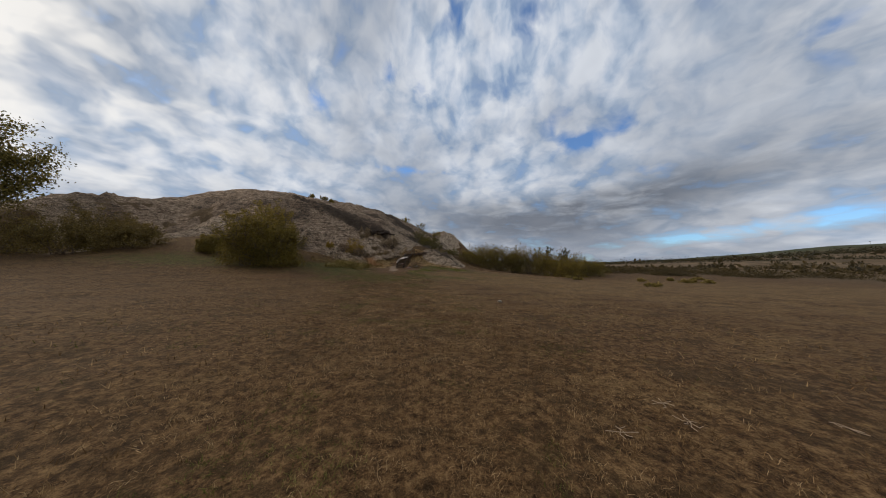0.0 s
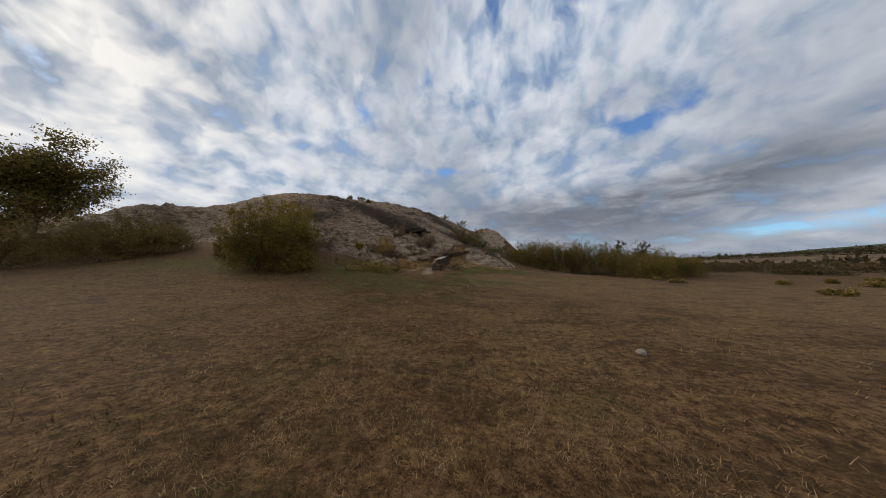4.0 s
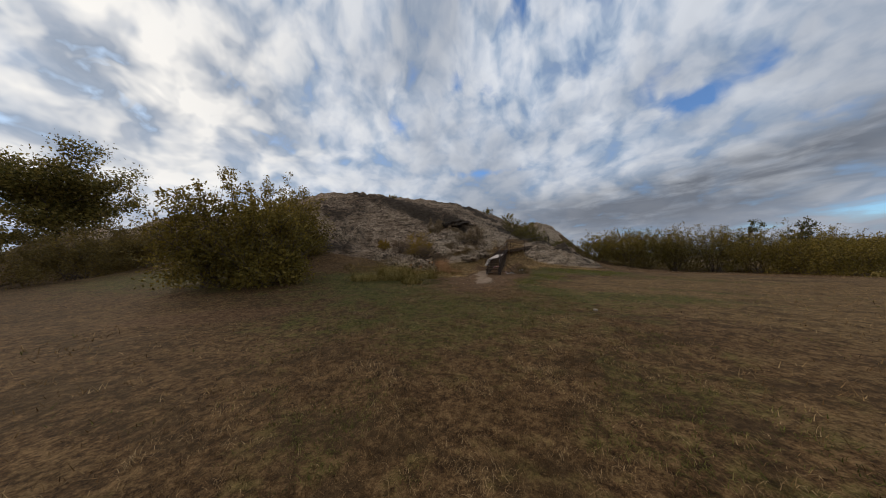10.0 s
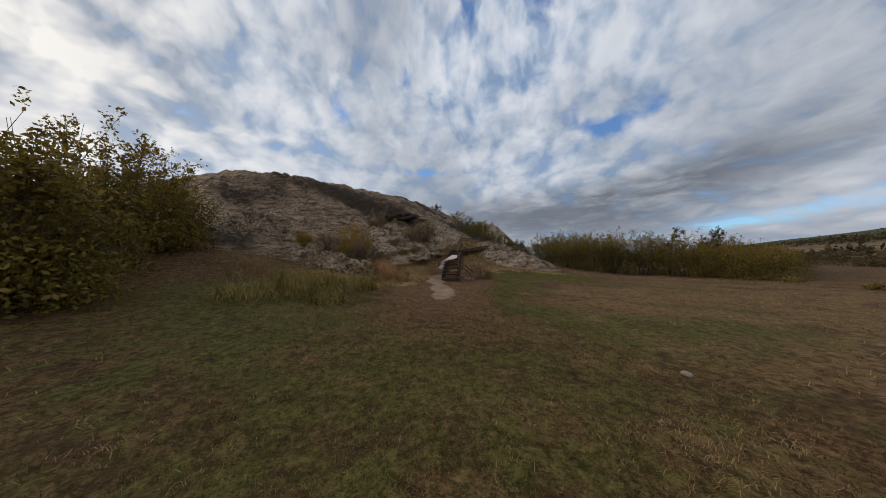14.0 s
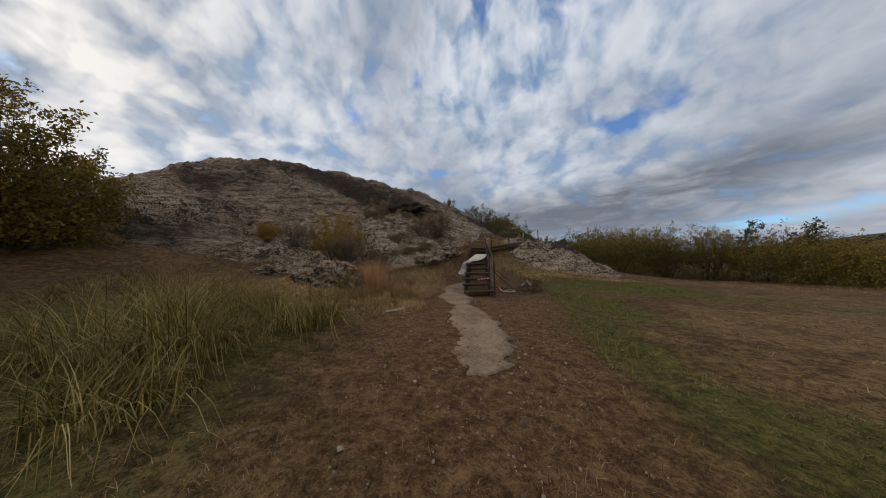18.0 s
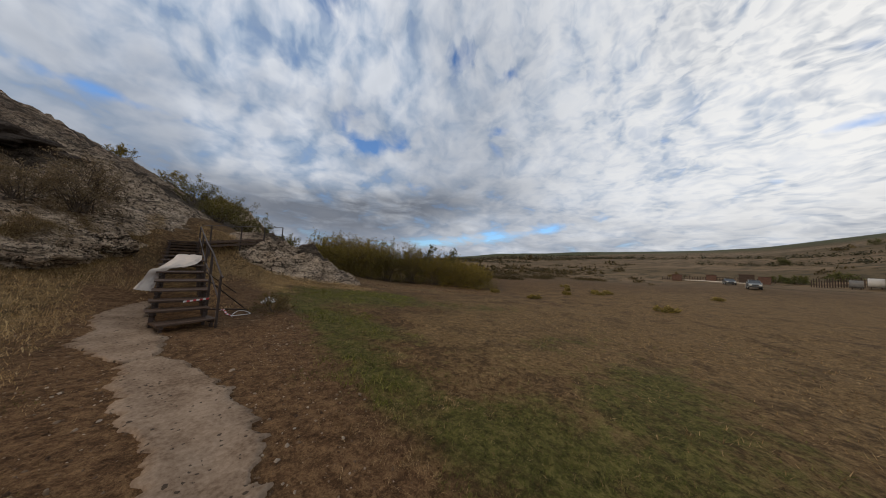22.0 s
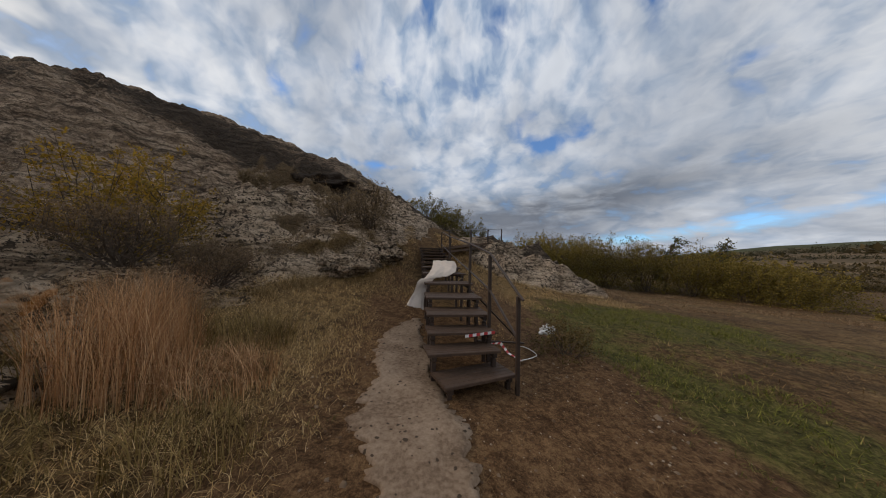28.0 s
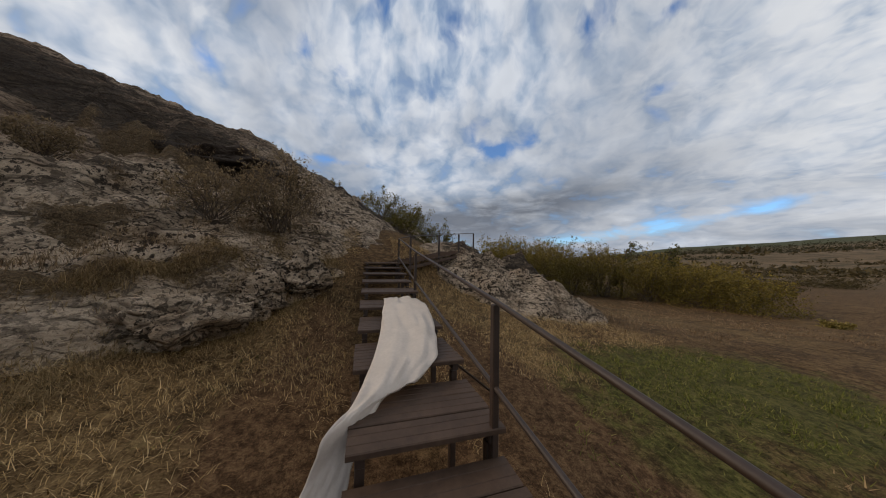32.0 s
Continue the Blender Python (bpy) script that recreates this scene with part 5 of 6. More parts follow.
def fresh_patch():
    """The brightest green grass, below the low rock beside the stairs."""
    rng = np.random.default_rng(78)
    n = 26000
    x, y = rng.uniform(-4, 5, n), rng.uniform(23.5, 34, n)
    lush = 1.1 * bell(x, y, 0.4, 31.4, 2.0, 1.4) + 0.65 * bell(x, y, -1.9, 28.6, 0.9, 2.2, 15) + 0.6 * bell(x, y, -2.8, 25.4, 0.5, 1.6)
    keep = (rng.random(n) < lush + 0.9 * fbm(x, y, 1.3, 4, 55, 0.6) - 0.2) & (stony(x, y) < 0.2) & (lush > 0.12)
    x, y = np.repeat(x[keep], 4), np.repeat(y[keep], 4)
    x, y = x + rng.normal(scale=0.03, size=len(x)), y + rng.normal(scale=0.03, size=len(x))
    blades("green_grass", "short bright yellow-green grass in a damp patch", np.stack([x, y, meadow(x, y) - 0.005], 1), 0.085, 0.009, 1.4, [(0.050, 0.056, 0.009), (0.104, 0.112, 0.018), (0.180, 0.175, 0.034), (0.29, 0.235, 0.075)], 79, 1)


fresh_patch()


def clump(name, label, x, y, radius, count, length, lean, palette, seed, width=0.008, segments=5):
    rng = np.random.default_rng(seed)
    a, r = rng.uniform(0, 2 * np.pi, count), radius * np.sqrt(rng.random(count))
    px, py = x + r * np.cos(a), y + r * np.sin(a)
    at = np.stack([px, py, meadow(px, py) - 0.01], 1)
    return blades(name, label, at, length * rng.uniform(0.7, 1.1), width, lean, palette, seed, segments)


MIXED = [(0.050, 0.042, 0.009), (0.130, 0.100, 0.020), (0.25, 0.185, 0.050), (0.46, 0.34, 0.14)]
SERE = [(0.070, 0.046, 0.015), (0.138, 0.092, 0.030), (0.23, 0.158, 0.056), (0.38, 0.262, 0.112)]
for k, (x, y, r, n, ln) in enumerate([(-8.7, 23.4, 0.9, 1300, 0.68), (-7.7, 24.6, 0.6, 750, 0.55), (-9.4, 24.6, 1.0, 1200, 0.7), (-8.4, 25.7, 0.8, 850, 0.62), (-10.4, 26.0, 1.1, 1000, 0.7), (-7.5, 22.4, 0.45, 420, 0.5), (-11.8, 25.2, 1.2, 900, 0.7), (-9.6, 22.4, 0.8, 650, 0.55), (-12.6, 26.6, 1.2, 800, 0.7), (-8.0, 23.2, 0.4, 420, 0.75), (-9.0, 25.2, 0.4, 420, 0.8)]):
    clump("tall_grass", "tall rank yellow-green grass drooping over the path side", x, y, r, int(n * (1.45 if y < 25 else 0.95)), 1.25 * ln if y < 25 else 0.6 * ln, 2.0, MIXED if y < 25 and x > -10 else SERE, 400 + k, 0.0085 if y < 25 else 0.0075)
for k, (x, y, r, n, ln) in enumerate([(-7.95, 28.3, 0.46, 900, 1.15), (-8.35, 29.0, 0.45, 850, 1.1), (-7.9, 27.4, 0.5, 500, 0.45), (-8.3, 26.7, 0.7, 800, 0.5), (-7.2, 26.3, 0.6, 400, 0.32), (-7.3, 28.5, 0.5, 700, 0.5), (-7.5, 29.4, 0.5, 600, 0.5), (-6.9, 27.7, 0.4, 300, 0.35), (-8.8, 28.2, 0.5, 700, 0.7)]):
    clump("tall_grass", "tuft of tall rust-brown dry grass", x, y, r, n, ln, 0.45 if k < 2 else 1.1, RUST if k in (0, 1, 5) else SERE, 430 + k, 0.0055 if k < 2 else 0.007)


def rough_bank():
    """Longer dry grass on the bank between the rock and the stairs, and below the low rock."""
    rng = np.random.default_rng(91)
    n = 52000
    x, y = rng.uniform(-11.0, 3, n), rng.uniform(25.0, 39, n)
    s = stony(x, y)
    keep = (s < 0.4) & (s > -6.5) & ~((np.abs(x + 4.85) < 0.55)) & ~((np.abs(x + 5.5) < 0.52) & (y < 30.2)) & (rng.random(n) > dirt_cover(x, y) + 1.4 * green_cover(x, y) + smooth(-3.6, -6.5, s) + smooth(1.0, 3.0, x) - 0.5 * fbm(x, y, 0.8, 3, 54))
    x, y = x[keep], y[keep]
    per = 6
    tx, ty = np.repeat(x, per) + rng.normal(scale=0.06, size=len(x) * per), np.repeat(y, per) + rng.normal(scale=0.06, size=len(x) * per)
    at = np.stack([tx, ty, meadow(tx, ty) - 0.01], 1)
    blades("bank_grass", "tangled straw-coloured grass on the bank", at, 0.13, 0.0048, 2.2, [(0.23, 0.14, 0.055), (0.42, 0.265, 0.108), (0.60, 0.40, 0.18), (0.74, 0.54, 0.28)], 6, 2)


rough_bank()


def verge():
    """Tall pinkish dry grass along the foot of the thicket."""
    rng = np.random.default_rng(93)
    n = 13000
    lx, ly = [3.5, 7.0, 10.0, 13.0, 15.4, 16.8, 17.8], [39.0, 43.6, 45.4, 45.2, 43.6, 41.4, 38.6]
    t = rng.uniform(0, 6, n)
    x = np.interp(t, range(7), lx) + rng.normal(scale=1.0, size=n)
    y = np.interp(t, range(7), ly) + rng.normal(scale=0.8, size=n)
    at = np.stack([x, y, meadow(x, y) - 0.01], 1)
    x, y = np.concatenate([x, rng.uniform(0, 17, n)]), np.concatenate([y, rng.uniform(32.5, 42, n)])
    keep = (stony(x, y) < 0.2) & (rng.random(len(x)) < 0.75 + 0.9 * fbm(x, y, 0.5, 4, 52, 0.65) - 1.3 * green_cover(x, y) - 0.6 * smooth(12, 17, x) - 0.6 * smooth(34.5, 32.5, y))
    x, y = x[keep], y[keep]
    per = 2
    x, y = np.repeat(x, per) + rng.normal(scale=0.05, size=len(x) * per), np.repeat(y, per) + rng.normal(scale=0.05, size=len(x) * per)
    at = np.stack([x, y, meadow(x, y) - 0.01], 1)
    blades("verge_grass", "long pinkish-brown dry grass along the thicket foot", at, 0.17, 0.014, 1.7, [(0.095, 0.055, 0.028), (0.165, 0.100, 0.052), (0.25, 0.162, 0.088), (0.36, 0.245, 0.142)], 61, 2)


verge()


def ledge_growth():
    rng = np.random.default_rng(97)
    n = 60000
    x, y = rng.uniform(-26, 7, n), rng.uniform(27, 50, n)
    keep = (turf_cover(x, y) > 0.35) & (rng.random(n) < 0.8)
    x, y = x[keep], y[keep]
    per = 8
    tx, ty = np.repeat(x, per) + rng.normal(scale=0.07, size=len(x) * per), np.repeat(y, per) + rng.normal(scale=0.07, size=len(x) * per)
    at = np.stack([tx, ty, land(tx, ty) + 0.06 + rock_relief(tx, ty)], 1)
    blades("ledge_grass", "brown dry grass growing on rock ledges", at, 0.16, 0.007, 1.5, [(0.085, 0.055, 0.028), (0.16, 0.105, 0.055), (0.245, 0.165, 0.090), (0.32, 0.225, 0.13)], 8, 2)


ledge_growth()


def foot_growth():
    """Longer dry grass along the uneven foot of the rock and in the cleft behind its low ridge."""
    rng = np.random.default_rng(98)
    ax, ay = [-14.0, -11.0, -9.2, -8.3, -7.6, -7.0, -6.4, -5.8], [28.3, 29.0, 30.0, 31.0, 32.1, 33.0, 34.2, 36.2]
    bx, by = [-9.6, -8.9, -8.2, -7.7, -7.3, -6.9], [31.9, 32.6, 33.2, 33.8, 34.5, 35.2]
    sets = []
    for lx, ly, n, off in ((ax, ay, 2600, 0.22), (bx, by, 1500, 0.16)):
        q = rng.uniform(0, len(lx) - 1, n)
        sets.append((np.interp(q, range(len(lx)), lx) + rng.normal(scale=off, size=n), np.interp(q, range(len(lx)), ly) + rng.normal(scale=off, size=n)))
    x, y = [np.concatenate([a[k] for a in sets]) for k in (0, 1)]
    keep = rng.random(len(x)) < 0.55 + 1.1 * fbm(x, y, 1.1, 3, 53)
    per = 9
    x, y = np.repeat(x[keep], per), np.repeat(y[keep], per)
    x, y = x + rng.normal(scale=0.035, size=len(x)), y + rng.normal(scale=0.035, size=len(x))
    roots = np.stack([x, y, np.maximum(meadow(x, y), rock_top(x, y)) - 0.02], 1)
    blades("foot_grass", "long tangled brown grass along the rock foot", roots, 0.22, 0.0055, 1.9, [(0.11, 0.070, 0.030), (0.20, 0.130, 0.056), (0.31, 0.21, 0.098), (0.44, 0.315, 0.16)], 9, 3)


foot_growth()

# ---- far things on the plain ----
PAINT_WHITE = simple("white_sheet_metal", (0.34, 0.33, 0.31), 0.5, vary=0.12, scale=1.5, bump=0.1)
PAINT_GREEN = simple("green_painted_steel", (0.022, 0.125, 0.070), 0.45, vary=0.2, scale=1.5, bump=0.1)
PAINT_DARK = simple("dark_car_paint", (0.06, 0.07, 0.075), 0.3, 0.3, vary=0.15, scale=2, bump=0.02, spec=0.5)
PAINT_GREY = simple("grey_car_paint", (0.14, 0.15, 0.15), 0.3, 0.3, vary=0.12, scale=2, bump=0.02, spec=0.5)
PAINT_SILVER = simple("silver_car_paint", (0.45, 0.46, 0.45), 0.3, 0.4, vary=0.1, scale=2, bump=0.02, spec=0.5)
GLASS = simple("dark_car_glass", (0.03, 0.035, 0.04), 0.1, vary=0.1, scale=2, bump=0.01, spec=0.6)
RUBBER = simple("black_rubber", (0.02, 0.02, 0.02), 0.8, vary=0.2, scale=8)
PLANK = simple("brown_fence_planks", (0.040, 0.026, 0.019), 0.85, vary=0.35, scale=3, bump=0.4)
RUSTY = simple("rust_red_sheet", (0.070, 0.036, 0.024), 0.8, vary=0.45, scale=2, bump=0.2)
DULL_GREY = simple("dull_grey_sheet", (0.11, 0.105, 0.10), 0.75, vary=0.3, scale=1.5, bump=0.1)
SAND = simple("pale_sand", (0.42, 0.36, 0.28), 0.95, vary=0.15, scale=1, bump=0.3)
BLUE = simple("blue_plastic", (0.018, 0.045, 0.10), 0.4, vary=0.1, scale=2)


def spot(bearing, metres):
    x, y = -5.1 - math.sin(radians(bearing)) * metres, 21.4 + math.cos(radians(bearing)) * metres
    return x, y, height(x, y)


LAMP = simple("pale_headlight_glass", (0.55, 0.55, 0.52), 0.15, vary=0.08, scale=3, bump=0.01, spec=0.6)


def profile_mesh(prof, half, bevel):
    """A shape drawn from the side (along, up), as wide as half says at each point."""
    bm = bmesh.new()
    ends = [[bm.verts.new((sgn * w, a, b)) for (a, b), w in zip(prof, half)] for sgn in (-1, 1)]
    n = len(prof)
    for k in range(n):
        j = (k + 1) % n
        bm.faces.new((ends[0][k], ends[0][j], ends[1][j], ends[1][k]))
    bm.faces.new(ends[0][::-1]), bm.faces.new(ends[1])
    soften(bm, bevel, 2)
    return bm


def car(label, bearing, metres, turn, paint, tall=1.0):
    x, y, z = spot(bearing, metres)
    root = thing("car", label, "car", "parked cars", (x, y, z), turn)
    root.scale = (1, 1, tall)
    part("body", profile_mesh([(-2.05, 0.32), (-2.1, 0.62), (-1.95, 0.92), (-1.0, 0.96), (0.85, 0.98), (1.85, 0.86), (2.1, 0.62), (2.05, 0.32)], [0.82, 0.86, 0.84, 0.86, 0.86, 0.82, 0.80, 0.78], 0.06), paint, root)
    part("cabin", profile_mesh([(-1.75, 0.94), (-1.25, 1.42), (0.25, 1.44), (1.0, 0.95)], [0.80, 0.64, 0.64, 0.80], 0.04), GLASS, root, "dark glazed cabin")
    bm = bmesh.new()
    box(bm, 0, -0.48, 1.455, 1.30, 1.62, 0.05)
    soften(bm, 0.02, 2)
    part("roof", bm, paint, root)
    for sgn in (-1, 1):
        for a in (1.0, -1.7):
            top = 0.28 if a > 0 else -1.24
            pipe("pillar", [(sgn * 0.80, a, 0.96), (sgn * 0.645, top, 1.44)], 0.04, paint, root, sides=6)
        bm = bmesh.new()
        box(bm, sgn * 0.58, 2.06, 0.70, 0.36, 0.10, 0.17)
        soften(bm, 0.03, 2)
        part("headlight", bm, LAMP, root, "clear headlight")
        bm = bmesh.new()
        box(bm, sgn * 0.92, 0.78, 1.02, 0.16, 0.10, 0.12)
        soften(bm, 0.02, 1)
        part("mirror", bm, paint, root)
        for sy in (-1.28, 1.32):
            bm = bmesh.new()
            bmesh.ops.create_cone(bm, cap_ends=True, segments=20, radius1=0.32, radius2=0.32, depth=0.2, matrix=pose(sgn * 0.78, sy, 0.32, 0, 90, 0))
            wheel = part("wheel", bm, RUBBER, root)
            bm = bmesh.new()
            bmesh.ops.create_cone(bm, cap_ends=True, segments=16, radius1=0.19, radius2=0.17, depth=0.03, matrix=pose(sgn * 0.89, sy, 0.32, 0, 90, 0))
            part("rim", bm, LAMP, wheel, "pale wheel rim")
    bm = bmesh.new()
    box(bm, 0, 2.10, 0.42, 1.5, 0.12, 0.16)
    soften(bm, 0.03, 2)
    part("bumper", bm, RUBBER, root)
    bm = bmesh.new()
    box(bm, 0, 2.07, 0.66, 0.7, 0.06, 0.12)
    part("grille", bm, RUBBER, root)
    return root


car("dark green parked car facing the meadow", -95.3, 90, -95 + 188, PAINT_DARK)
car("tall grey parked car beside a darker one", -97.6, 76, -97.6 + 185, PAINT_GREY, 1.2)
car("silver parked saloon car near a fence", -114.75, 97, -114.75 + 198, PAINT_SILVER)


def shed():
    x, y, z = spot(-108.8, 106)
    root = thing("shed", "long white metal shed with three wide doors", "shed", "", (x, y, z), -108.8)
    bm = bmesh.new()
    box(bm, 0, 0, 1.4, 6.3, 2.6, 2.8)
    soften(bm, 0.03)
    part("wall", bm, PLANK, root, "dark brown shed walls")
    bm = bmesh.new()
    box(bm, 0, -0.1, 2.93, 6.6, 3.0, 0.14)
    part("roof", bm, RUSTY, root, "rust-red roof edge")
    for k in (-1, 0, 1):
        bm = bmesh.new()
        box(bm, 2.06 * k, -1.33, 1.28, 1.94, 0.06, 2.44)
        soften(bm, 0.015)
        d = part("door", bm, PAINT_WHITE, root, "white sheet-metal door")
        for h in (0.6, 1.9):
            bm = bmesh.new()
            box(bm, 2.06 * k, -1.375, h, 1.8, 0.03, 0.05)
            part("brace", bm, PAINT_WHITE, d)


shed()


def tank(label, bearing, metres, length, radius, mat):
    x, y, z = spot(bearing, metres)
    root = thing("tank", label, "tank", "tanks by the fence", (x, y, z), bearing)
    bm = bmesh.new()
    bmesh.ops.create_uvsphere(bm, u_segments=20, v_segments=12, radius=1, matrix=pose(0, 0, radius + 0.35, 0, 90, 0) @ Matrix.Diagonal((radius, radius, radius * 0.5, 1)))
    bmesh.ops.create_cone(bm, cap_ends=True, segments=20, radius1=radius, radius2=radius, depth=length, matrix=pose(0, 0, radius + 0.35, 0, 90, 0))
    part("vessel", bm, mat, root)
    for s in (-1, 1):
        bm = bmesh.new()
        box(bm, s * length * 0.3, 0, 0.25, 0.15, radius * 1.6, 0.5)
        part("saddle", bm, PLANK, root)


tank("green cylindrical steel tank lying on saddles", -110.9, 107, 2.6, 0.85, PAINT_GREEN)
tank("pale cylindrical tank lying on saddles", -106.5, 108, 1.9, 1.0, PAINT_WHITE)
tank("dull grey cylindrical tank lying on saddles", -105.3, 108, 1.7, 0.85, DULL_GREY)


def toilet(bearing, metres):
    x, y, z = spot(bearing, metres)
    root = thing("portable_toilet", "blue and white plastic portable toilet cabin", "toilet cabin", "toilet cabins", (x, y, z), bearing)
    bm = bmesh.new()
    box(bm, 0, 0, 1.1, 1.1, 1.1, 2.2)
    soften(bm, 0.05, 2)
    part("cabin", bm, PAINT_WHITE, root)
    bm = bmesh.new()
    box(bm, 0, -0.56, 1.05, 0.34, 0.05, 1.75)
    part("door", bm, BLUE, root)
    bm = bmesh.new()
    box(bm, 0, 0, 2.26, 1.16, 1.16, 0.14)
    soften(bm, 0.05, 2)
    part("roof", bm, PAINT_WHITE, root)


toilet(-115.4, 88)
toilet(-116.7, 88)


def fence(label, b0, b1, metres, count, tall, seed):
    rng = random.Random(seed)
    root = thing("fence", label, "fence", "fences on the plain")
    me = {}
    for k in range(count):
        x, y, z = spot(b0 + (b1 - b0) * k / (count - 1), metres + rng.uniform(-0.4, 0.4))
        h = round(tall * rng.choice((0.85, 0.95, 1.0, 1.1)), 2)
        if h not in me:
            bm = bmesh.new()
            box(bm, 0, 0, h / 2 - 0.1, 0.17, 0.05, h + 0.2)
            m = bpy.data.meshes.new("plank")
            bm.to_mesh(m)
            bm.free()
            m.materials.append(PLANK)
            me[h] = m
        o = new("plank", me[h])
        o.parent = root
        o.matrix_basis = pose(x, y, z, rng.uniform(-4, 4), 0, (b0 + b1) / 2 + rng.uniform(-6, 6))
    for frac in (0.35, 0.8):
        pts = [spot(b0 + (b1 - b0) * k / 8, metres) for k in range(9)]
        pipe("rail", [(x, y, z + tall * frac) for x, y, z in pts], 0.06, PLANK, root, sides=4)


fence("dark brown plank fence on the plain", -102.3, -106.2, 112, 22, 2.0, 1)
fence("dark brown plank fence on the plain", -111.2, -117.5, 108, 44, 2.3, 2)
fence("low brown plank fence beside pale sand", -87.8, -99.5, 118, 40, 1.2, 3)


def hut(label, bearing, metres, size, mat):
    x, y, z = spot(bearing, metres)
    root = thing("hut", label, "hut", "huts by the fence", (x, y, z), bearing)
    bm = bmesh.new()
    box(bm, 0, 0, size[2] / 2, *size)
    soften(bm, 0.03)
    part("wall", bm, mat, root)
    bm = bmesh.new()
    box(bm, 0, 0, size[2] + 0.06, size[0] + 0.3, size[1] + 0.3, 0.12)
    part("roof", bm, RUSTY, root)


hut("small rust-brown wooden hut beside a fence", -112.0, 106, (1.3, 1.2, 2.3), RUSTY)
hut("small rust-brown wooden hut beside a fence", -89.6, 116, (2.4, 1.4, 1.9), RUSTY)
hut("small rust-brown wooden hut beside a fence", -93.5, 115, (2.2, 1.4, 1.9), RUSTY)
hut("dark wooden hut behind parked cars", -97.0, 112, (2.8, 1.6, 2.4), PLANK)
hut("small rust-brown wooden hut beside a fence", -98.6, 113, (2.2, 1.4, 2.0), RUSTY)
x, y, z = spot(-94, 112)
lump("sand_heap", "long low heap of pale sand", "sand heap", x, y, (3, 20, 0.5), 3, SAND, "sand heaps", sink=0.3, detail=3)
x, y, z = spot(-113.1, 101)
lump("sand_heap", "low heap of pale sand near a fence", "sand heap", x, y, (3, 4, 0.7), 4, SAND, "sand heaps", sink=0.3, detail=3)


for bearing, metres, tall, wide in ((-100.3, 190, 3.2, 4.2), (-106.7, 300, 4.0, 6.0), (-101.4, 118, 2.6, 5.0), (-99.6, 122, 2.0, 6.0), (-104.5, 124, 2.4, 6.0)):
    x, y, z = spot(bearing, metres)
    shrub("shrub", "lone dark round bush on the far slope", "shrub", x, y, tall, wide, int(metres), DEEP, 1500, 0.30, 8, "bushes on the far slope", sprigs=0.3)


def far_scrub():
    """Scattered scrub on the far slopes and along the hollow beyond the meadow."""
    rng = np.random.default_rng(15)
    b = radians(1) * np.concatenate([rng.uniform(-125, -18, 1300), rng.uniform(-75, -30, 1300)])
    r = np.concatenate([60 * np.exp(rng.uniform(0, 1.6, 1300)), rng.uniform(44, 150, 1300)])
    x, y = -5 - np.sin(b) * r, 15 + np.cos(b) * r
    keep = (fbm(x + 0.5 * y, y, 0.016, 3, 66) > np.where(b > radians(-76), 0.05, 0.20)) & ~((b < radians(-82)) & (r < 128))
    x, y, r = x[keep], y[keep], r[keep]
    m = 34
    s = (0.22 + 0.0026 * r) * np.exp(rng.normal(scale=0.6, size=len(x)))
    at = np.repeat(np.stack([x, y, meadow(x, y)], 1), m, 0)
    ss = np.repeat(s, m)
    at += np.clip(rng.normal(size=at.shape), -1.6, 1.6) * ss[:, None] * (0.95, 0.95, 0.30)
    at[:, 2] = np.maximum(at[:, 2], np.repeat(meadow(x, y), m)) 
    v, f, c = leaf_arrays(rng, at, 1.0, pick(rng, [(0.044, 0.034, 0.014), (0.074, 0.054, 0.022), (0.110, 0.078, 0.032)], len(at)))
    v = np.repeat(at, 4, 0) + (v - np.repeat(at, 4, 0)) * np.repeat(0.8 * ss, 4)[:, None]
    ob = mesh_object("scrub", v, f, LEAF, colors={"tint": c})
    tagged(ob, "scattered dark scrub on the far slopes", "scrub", kind="stuff")


far_scrub()


def tree_row(label, b0, b1, metres, tall, seed):
    """A distant row of trees along a field edge."""
    rng = np.random.default_rng(seed)
    n = int(abs(b1 - b0) * metres * 0.0175 / (0.42 * tall))
    b = np.radians(np.linspace(b0, b1, n)) + rng.normal(scale=0.004, size=n)
    r = metres * (1 + 0.06 * np.sin(7 * b + seed)) * rng.uniform(0.97, 1.03, n)
    x, y = -5 - np.sin(b) * r, 21 + np.cos(b) * r
    m = 26
    size = np.repeat(tall * rng.uniform(0.5, 1.15, n), m)
    at = np.repeat(np.stack([x, y, land(x, y)], 1), m, 0)
    at += rng.normal(size=at.shape) * size[:, None] * (0.35, 0.35, 0.0)
    at[:, 2] += size * np.abs(rng.normal(scale=0.42, size=len(at)))
    v, f, c = leaf_arrays(rng, at, 1.0, pick(rng, [(0.022, 0.022, 0.009), (0.038, 0.034, 0.013), (0.06, 0.048, 0.018)], len(at)))
    v = np.repeat(at, 4, 0) + (v - np.repeat(at, 4, 0)) * np.repeat(0.32 * size, 4)[:, None]
    ob = mesh_object("tree_row", v, f, LEAF, colors={"tint": c})
    tagged(ob, label, "trees", kind="stuff")


for k, (b0, b1, r, h) in enumerate([(-34, -86, 300, 3), (-40, -78, 390, 3.5), (-30, -66, 210, 2.2), (-84, -118, 240, 2.5), (-92, -112, 180, 2), (-46, -84, 320, 3), (-50, -80, 350, 3)]):
    tree_row("distant dark row of trees between fields", b0, b1, r, h, 700 + k)


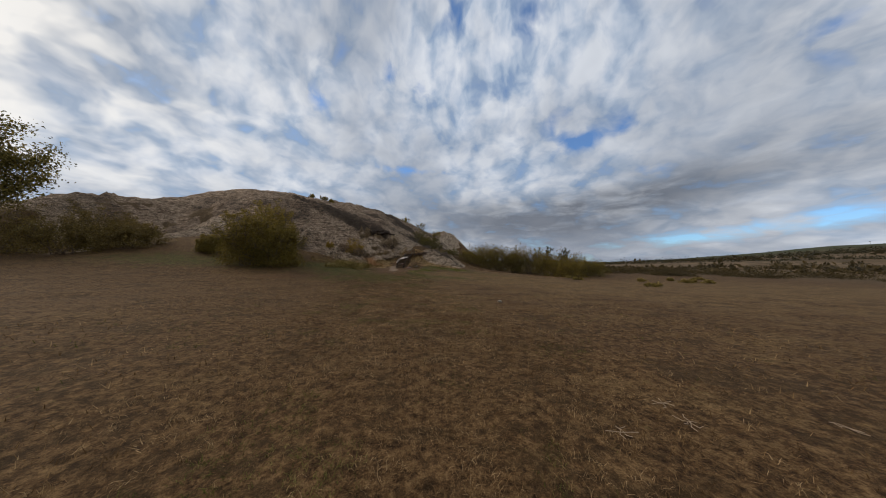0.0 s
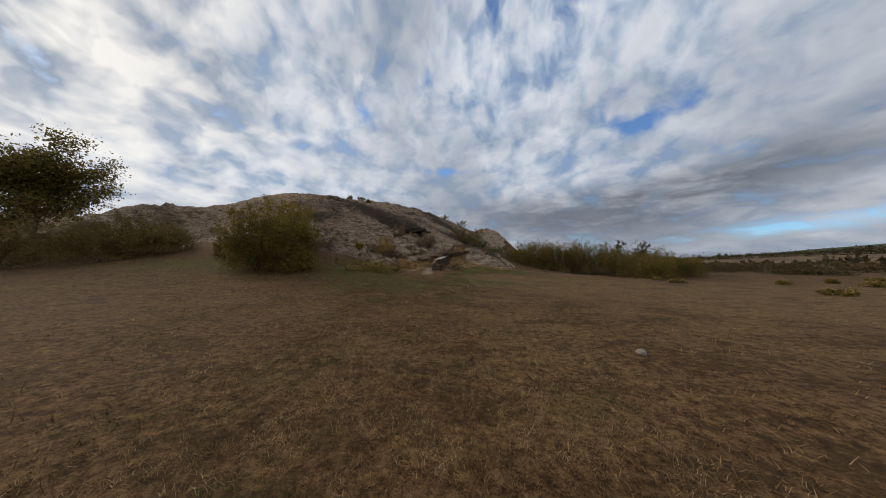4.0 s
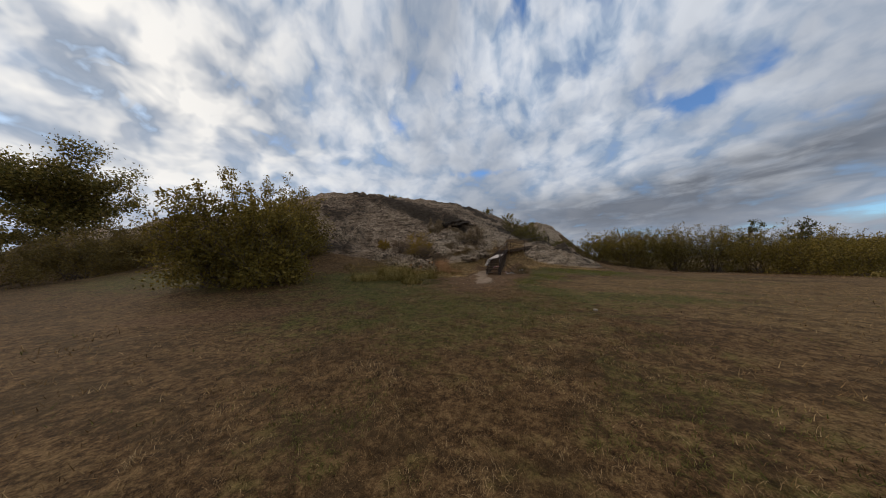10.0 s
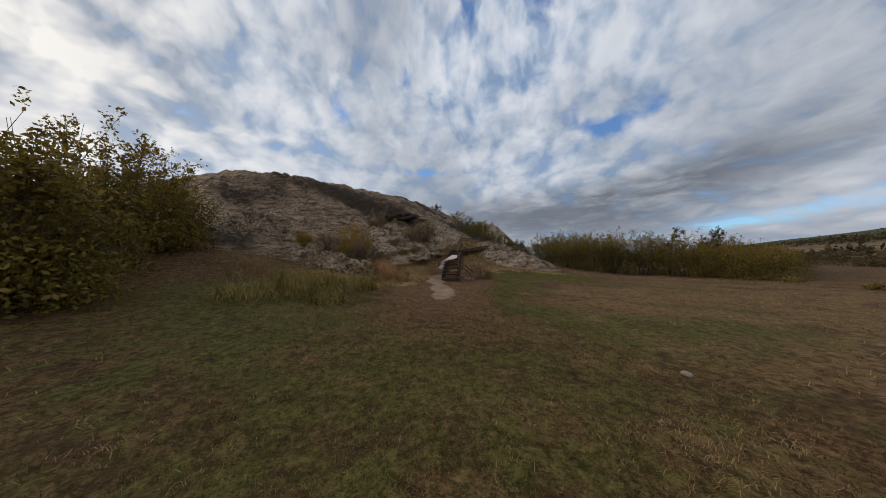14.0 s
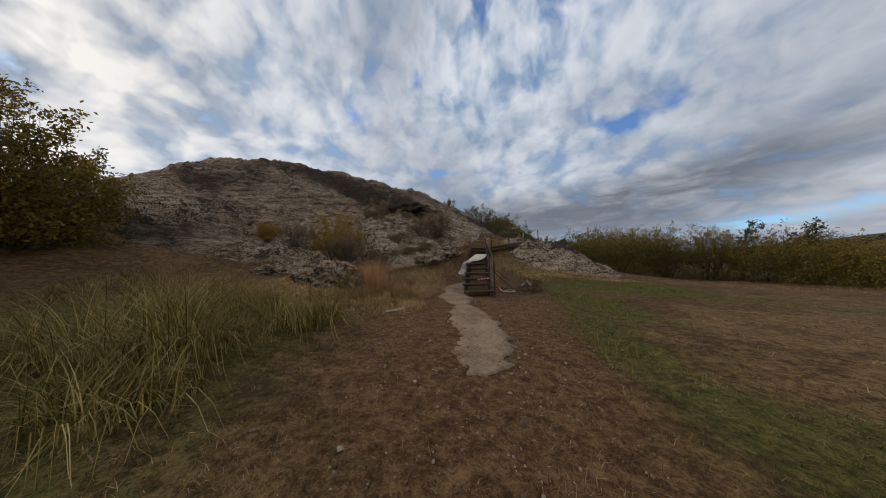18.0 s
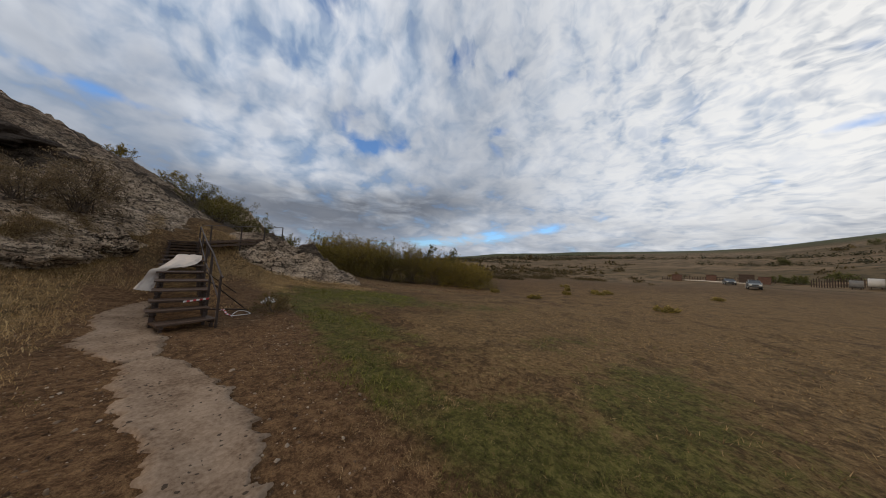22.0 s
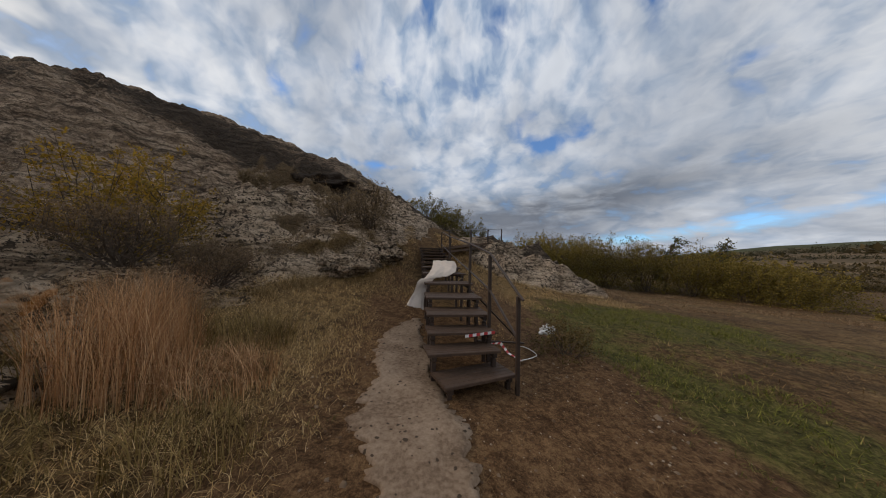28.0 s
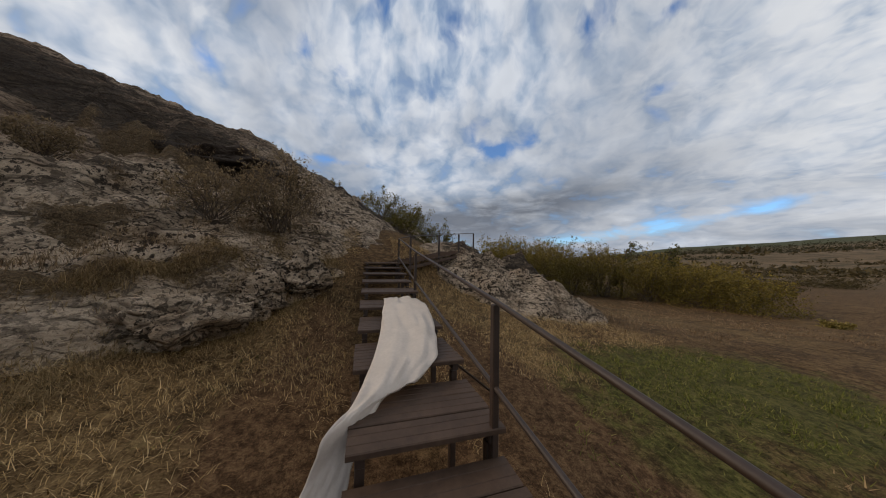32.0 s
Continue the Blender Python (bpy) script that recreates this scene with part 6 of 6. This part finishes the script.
def meadow_tufts():
    rng = np.random.default_rng(18)
    for k, (b, r, h, w) in enumerate([(40, 62, 1.6, 9), (45, 70, 2.0, 11), (50, 60, 1.3, 8), (53, 84, 2.2, 12), (58, 74, 1.5, 10), (63, 96, 2.2, 13), (47, 98, 2.6, 13), (69, 88, 1.4, 10), (42, 84, 2.2, 11)]):
        x, y = -2 + r * math.sin(radians(b)), 10 + r * math.cos(radians(b))
        shrub("shrub", "low spreading brown-green scrub beyond the meadow", "shrub", x, y, 0.6 * h, w, 540 + k, [(0.040, 0.030, 0.011), (0.075, 0.054, 0.020), (0.120, 0.084, 0.032)], 4200, 0.17, 12, "scrub beyond the meadow", sprigs=0.5)
    for k in range(10):
        x, y = rng.uniform(16, 36), rng.uniform(16, 36)
        shrub("grass_tussock", "low dark green tussock on the meadow", "tussock", x, y, 0.35, rng.uniform(0.8, 1.6), 500 + k, MIXED, 500, 0.12, 6, "tussocks on the meadow")


meadow_tufts()


def dry_stalks():
    """Pale broken stalks lying on the meadow."""
    rng = np.random.default_rng(21)
    for x, y in ((2.35, 2.45), (1.62, 2.30), (3.78, 2.42), (2.4, 2.8)):
        root = thing("dry_stalk", "pale broken plant stalks lying on dry grass", "plant stalk", "broken stalks", (x, y, height(x, y) + 0.03))
        for k in range(3):
            a = rng.uniform(0, 6.28)
            l = rng.uniform(0.05, 0.14)
            q = np.linspace(-1, 1, 5)[:, None]
            line = q * np.array([math.cos(a) * l, math.sin(a) * l, 0.01]) + rng.normal(scale=0.015, size=(5, 3)) * (1, 1, 0.3) + (0, 0, 0.012)
            v, f = tube_arrays(line, np.full(5, 0.0028), 4)
            mesh_object("stalk", v, f, WOOD, root, smooth_faces=True)


dry_stalks()


def litter():
    """Chips of stone and straw on the bare soil of the path."""
    rng = np.random.default_rng(44)
    n = 5200
    x, y = rng.uniform(-7.0, -2.6, n), rng.uniform(21.0, 29.5, n)
    keep = (dirt_cover(x, y) > 0.3 + 0.4 * rng.random(n)) & ~((np.abs(x + 4.85) < 0.55) & (y > 28.3))
    x, y = x[keep], y[keep]
    m = len(x)
    size = 0.0055 * np.exp(rng.normal(scale=0.45, size=m))
    box8 = np.array([(-1, -1, -0.5), (1, -1, -0.5), (1, 1, -0.5), (-1, 1, -0.5), (-0.7, -0.7, 0.5), (0.7, -0.6, 0.5), (0.6, 0.7, 0.5), (-0.6, 0.6, 0.5)])
    quads = np.array([(4, 5, 6, 7), (0, 1, 5, 4), (1, 2, 6, 5), (2, 3, 7, 6), (3, 0, 4, 7)])
    turn = rng.uniform(0, 6.28, m)
    b = box8[None] * (1 + 0.3 * rng.normal(size=(m, 8, 3))) * size[:, None, None]
    c, d = np.cos(turn)[:, None], np.sin(turn)[:, None]
    v = np.stack([b[..., 0] * c - b[..., 1] * d + x[:, None], b[..., 0] * d + b[..., 1] * c + y[:, None], b[..., 2] + (meadow(x, y) + 0.25 * size)[:, None]], -1)
    f = (np.arange(m)[:, None, None] * 8 + quads[None]).reshape(-1, 4)
    tint = np.repeat(pick(rng, [(0.06, 0.035, 0.02), (0.12, 0.075, 0.045), (0.20, 0.14, 0.09), (0.34, 0.27, 0.20)], m), 8, 0)
    tagged(mesh_object("gravel", v.reshape(-1, 3), f, BLADE, colors={"tint": tint}), "small chips of stone scattered on bare soil", "gravel", kind="stuff")


litter()
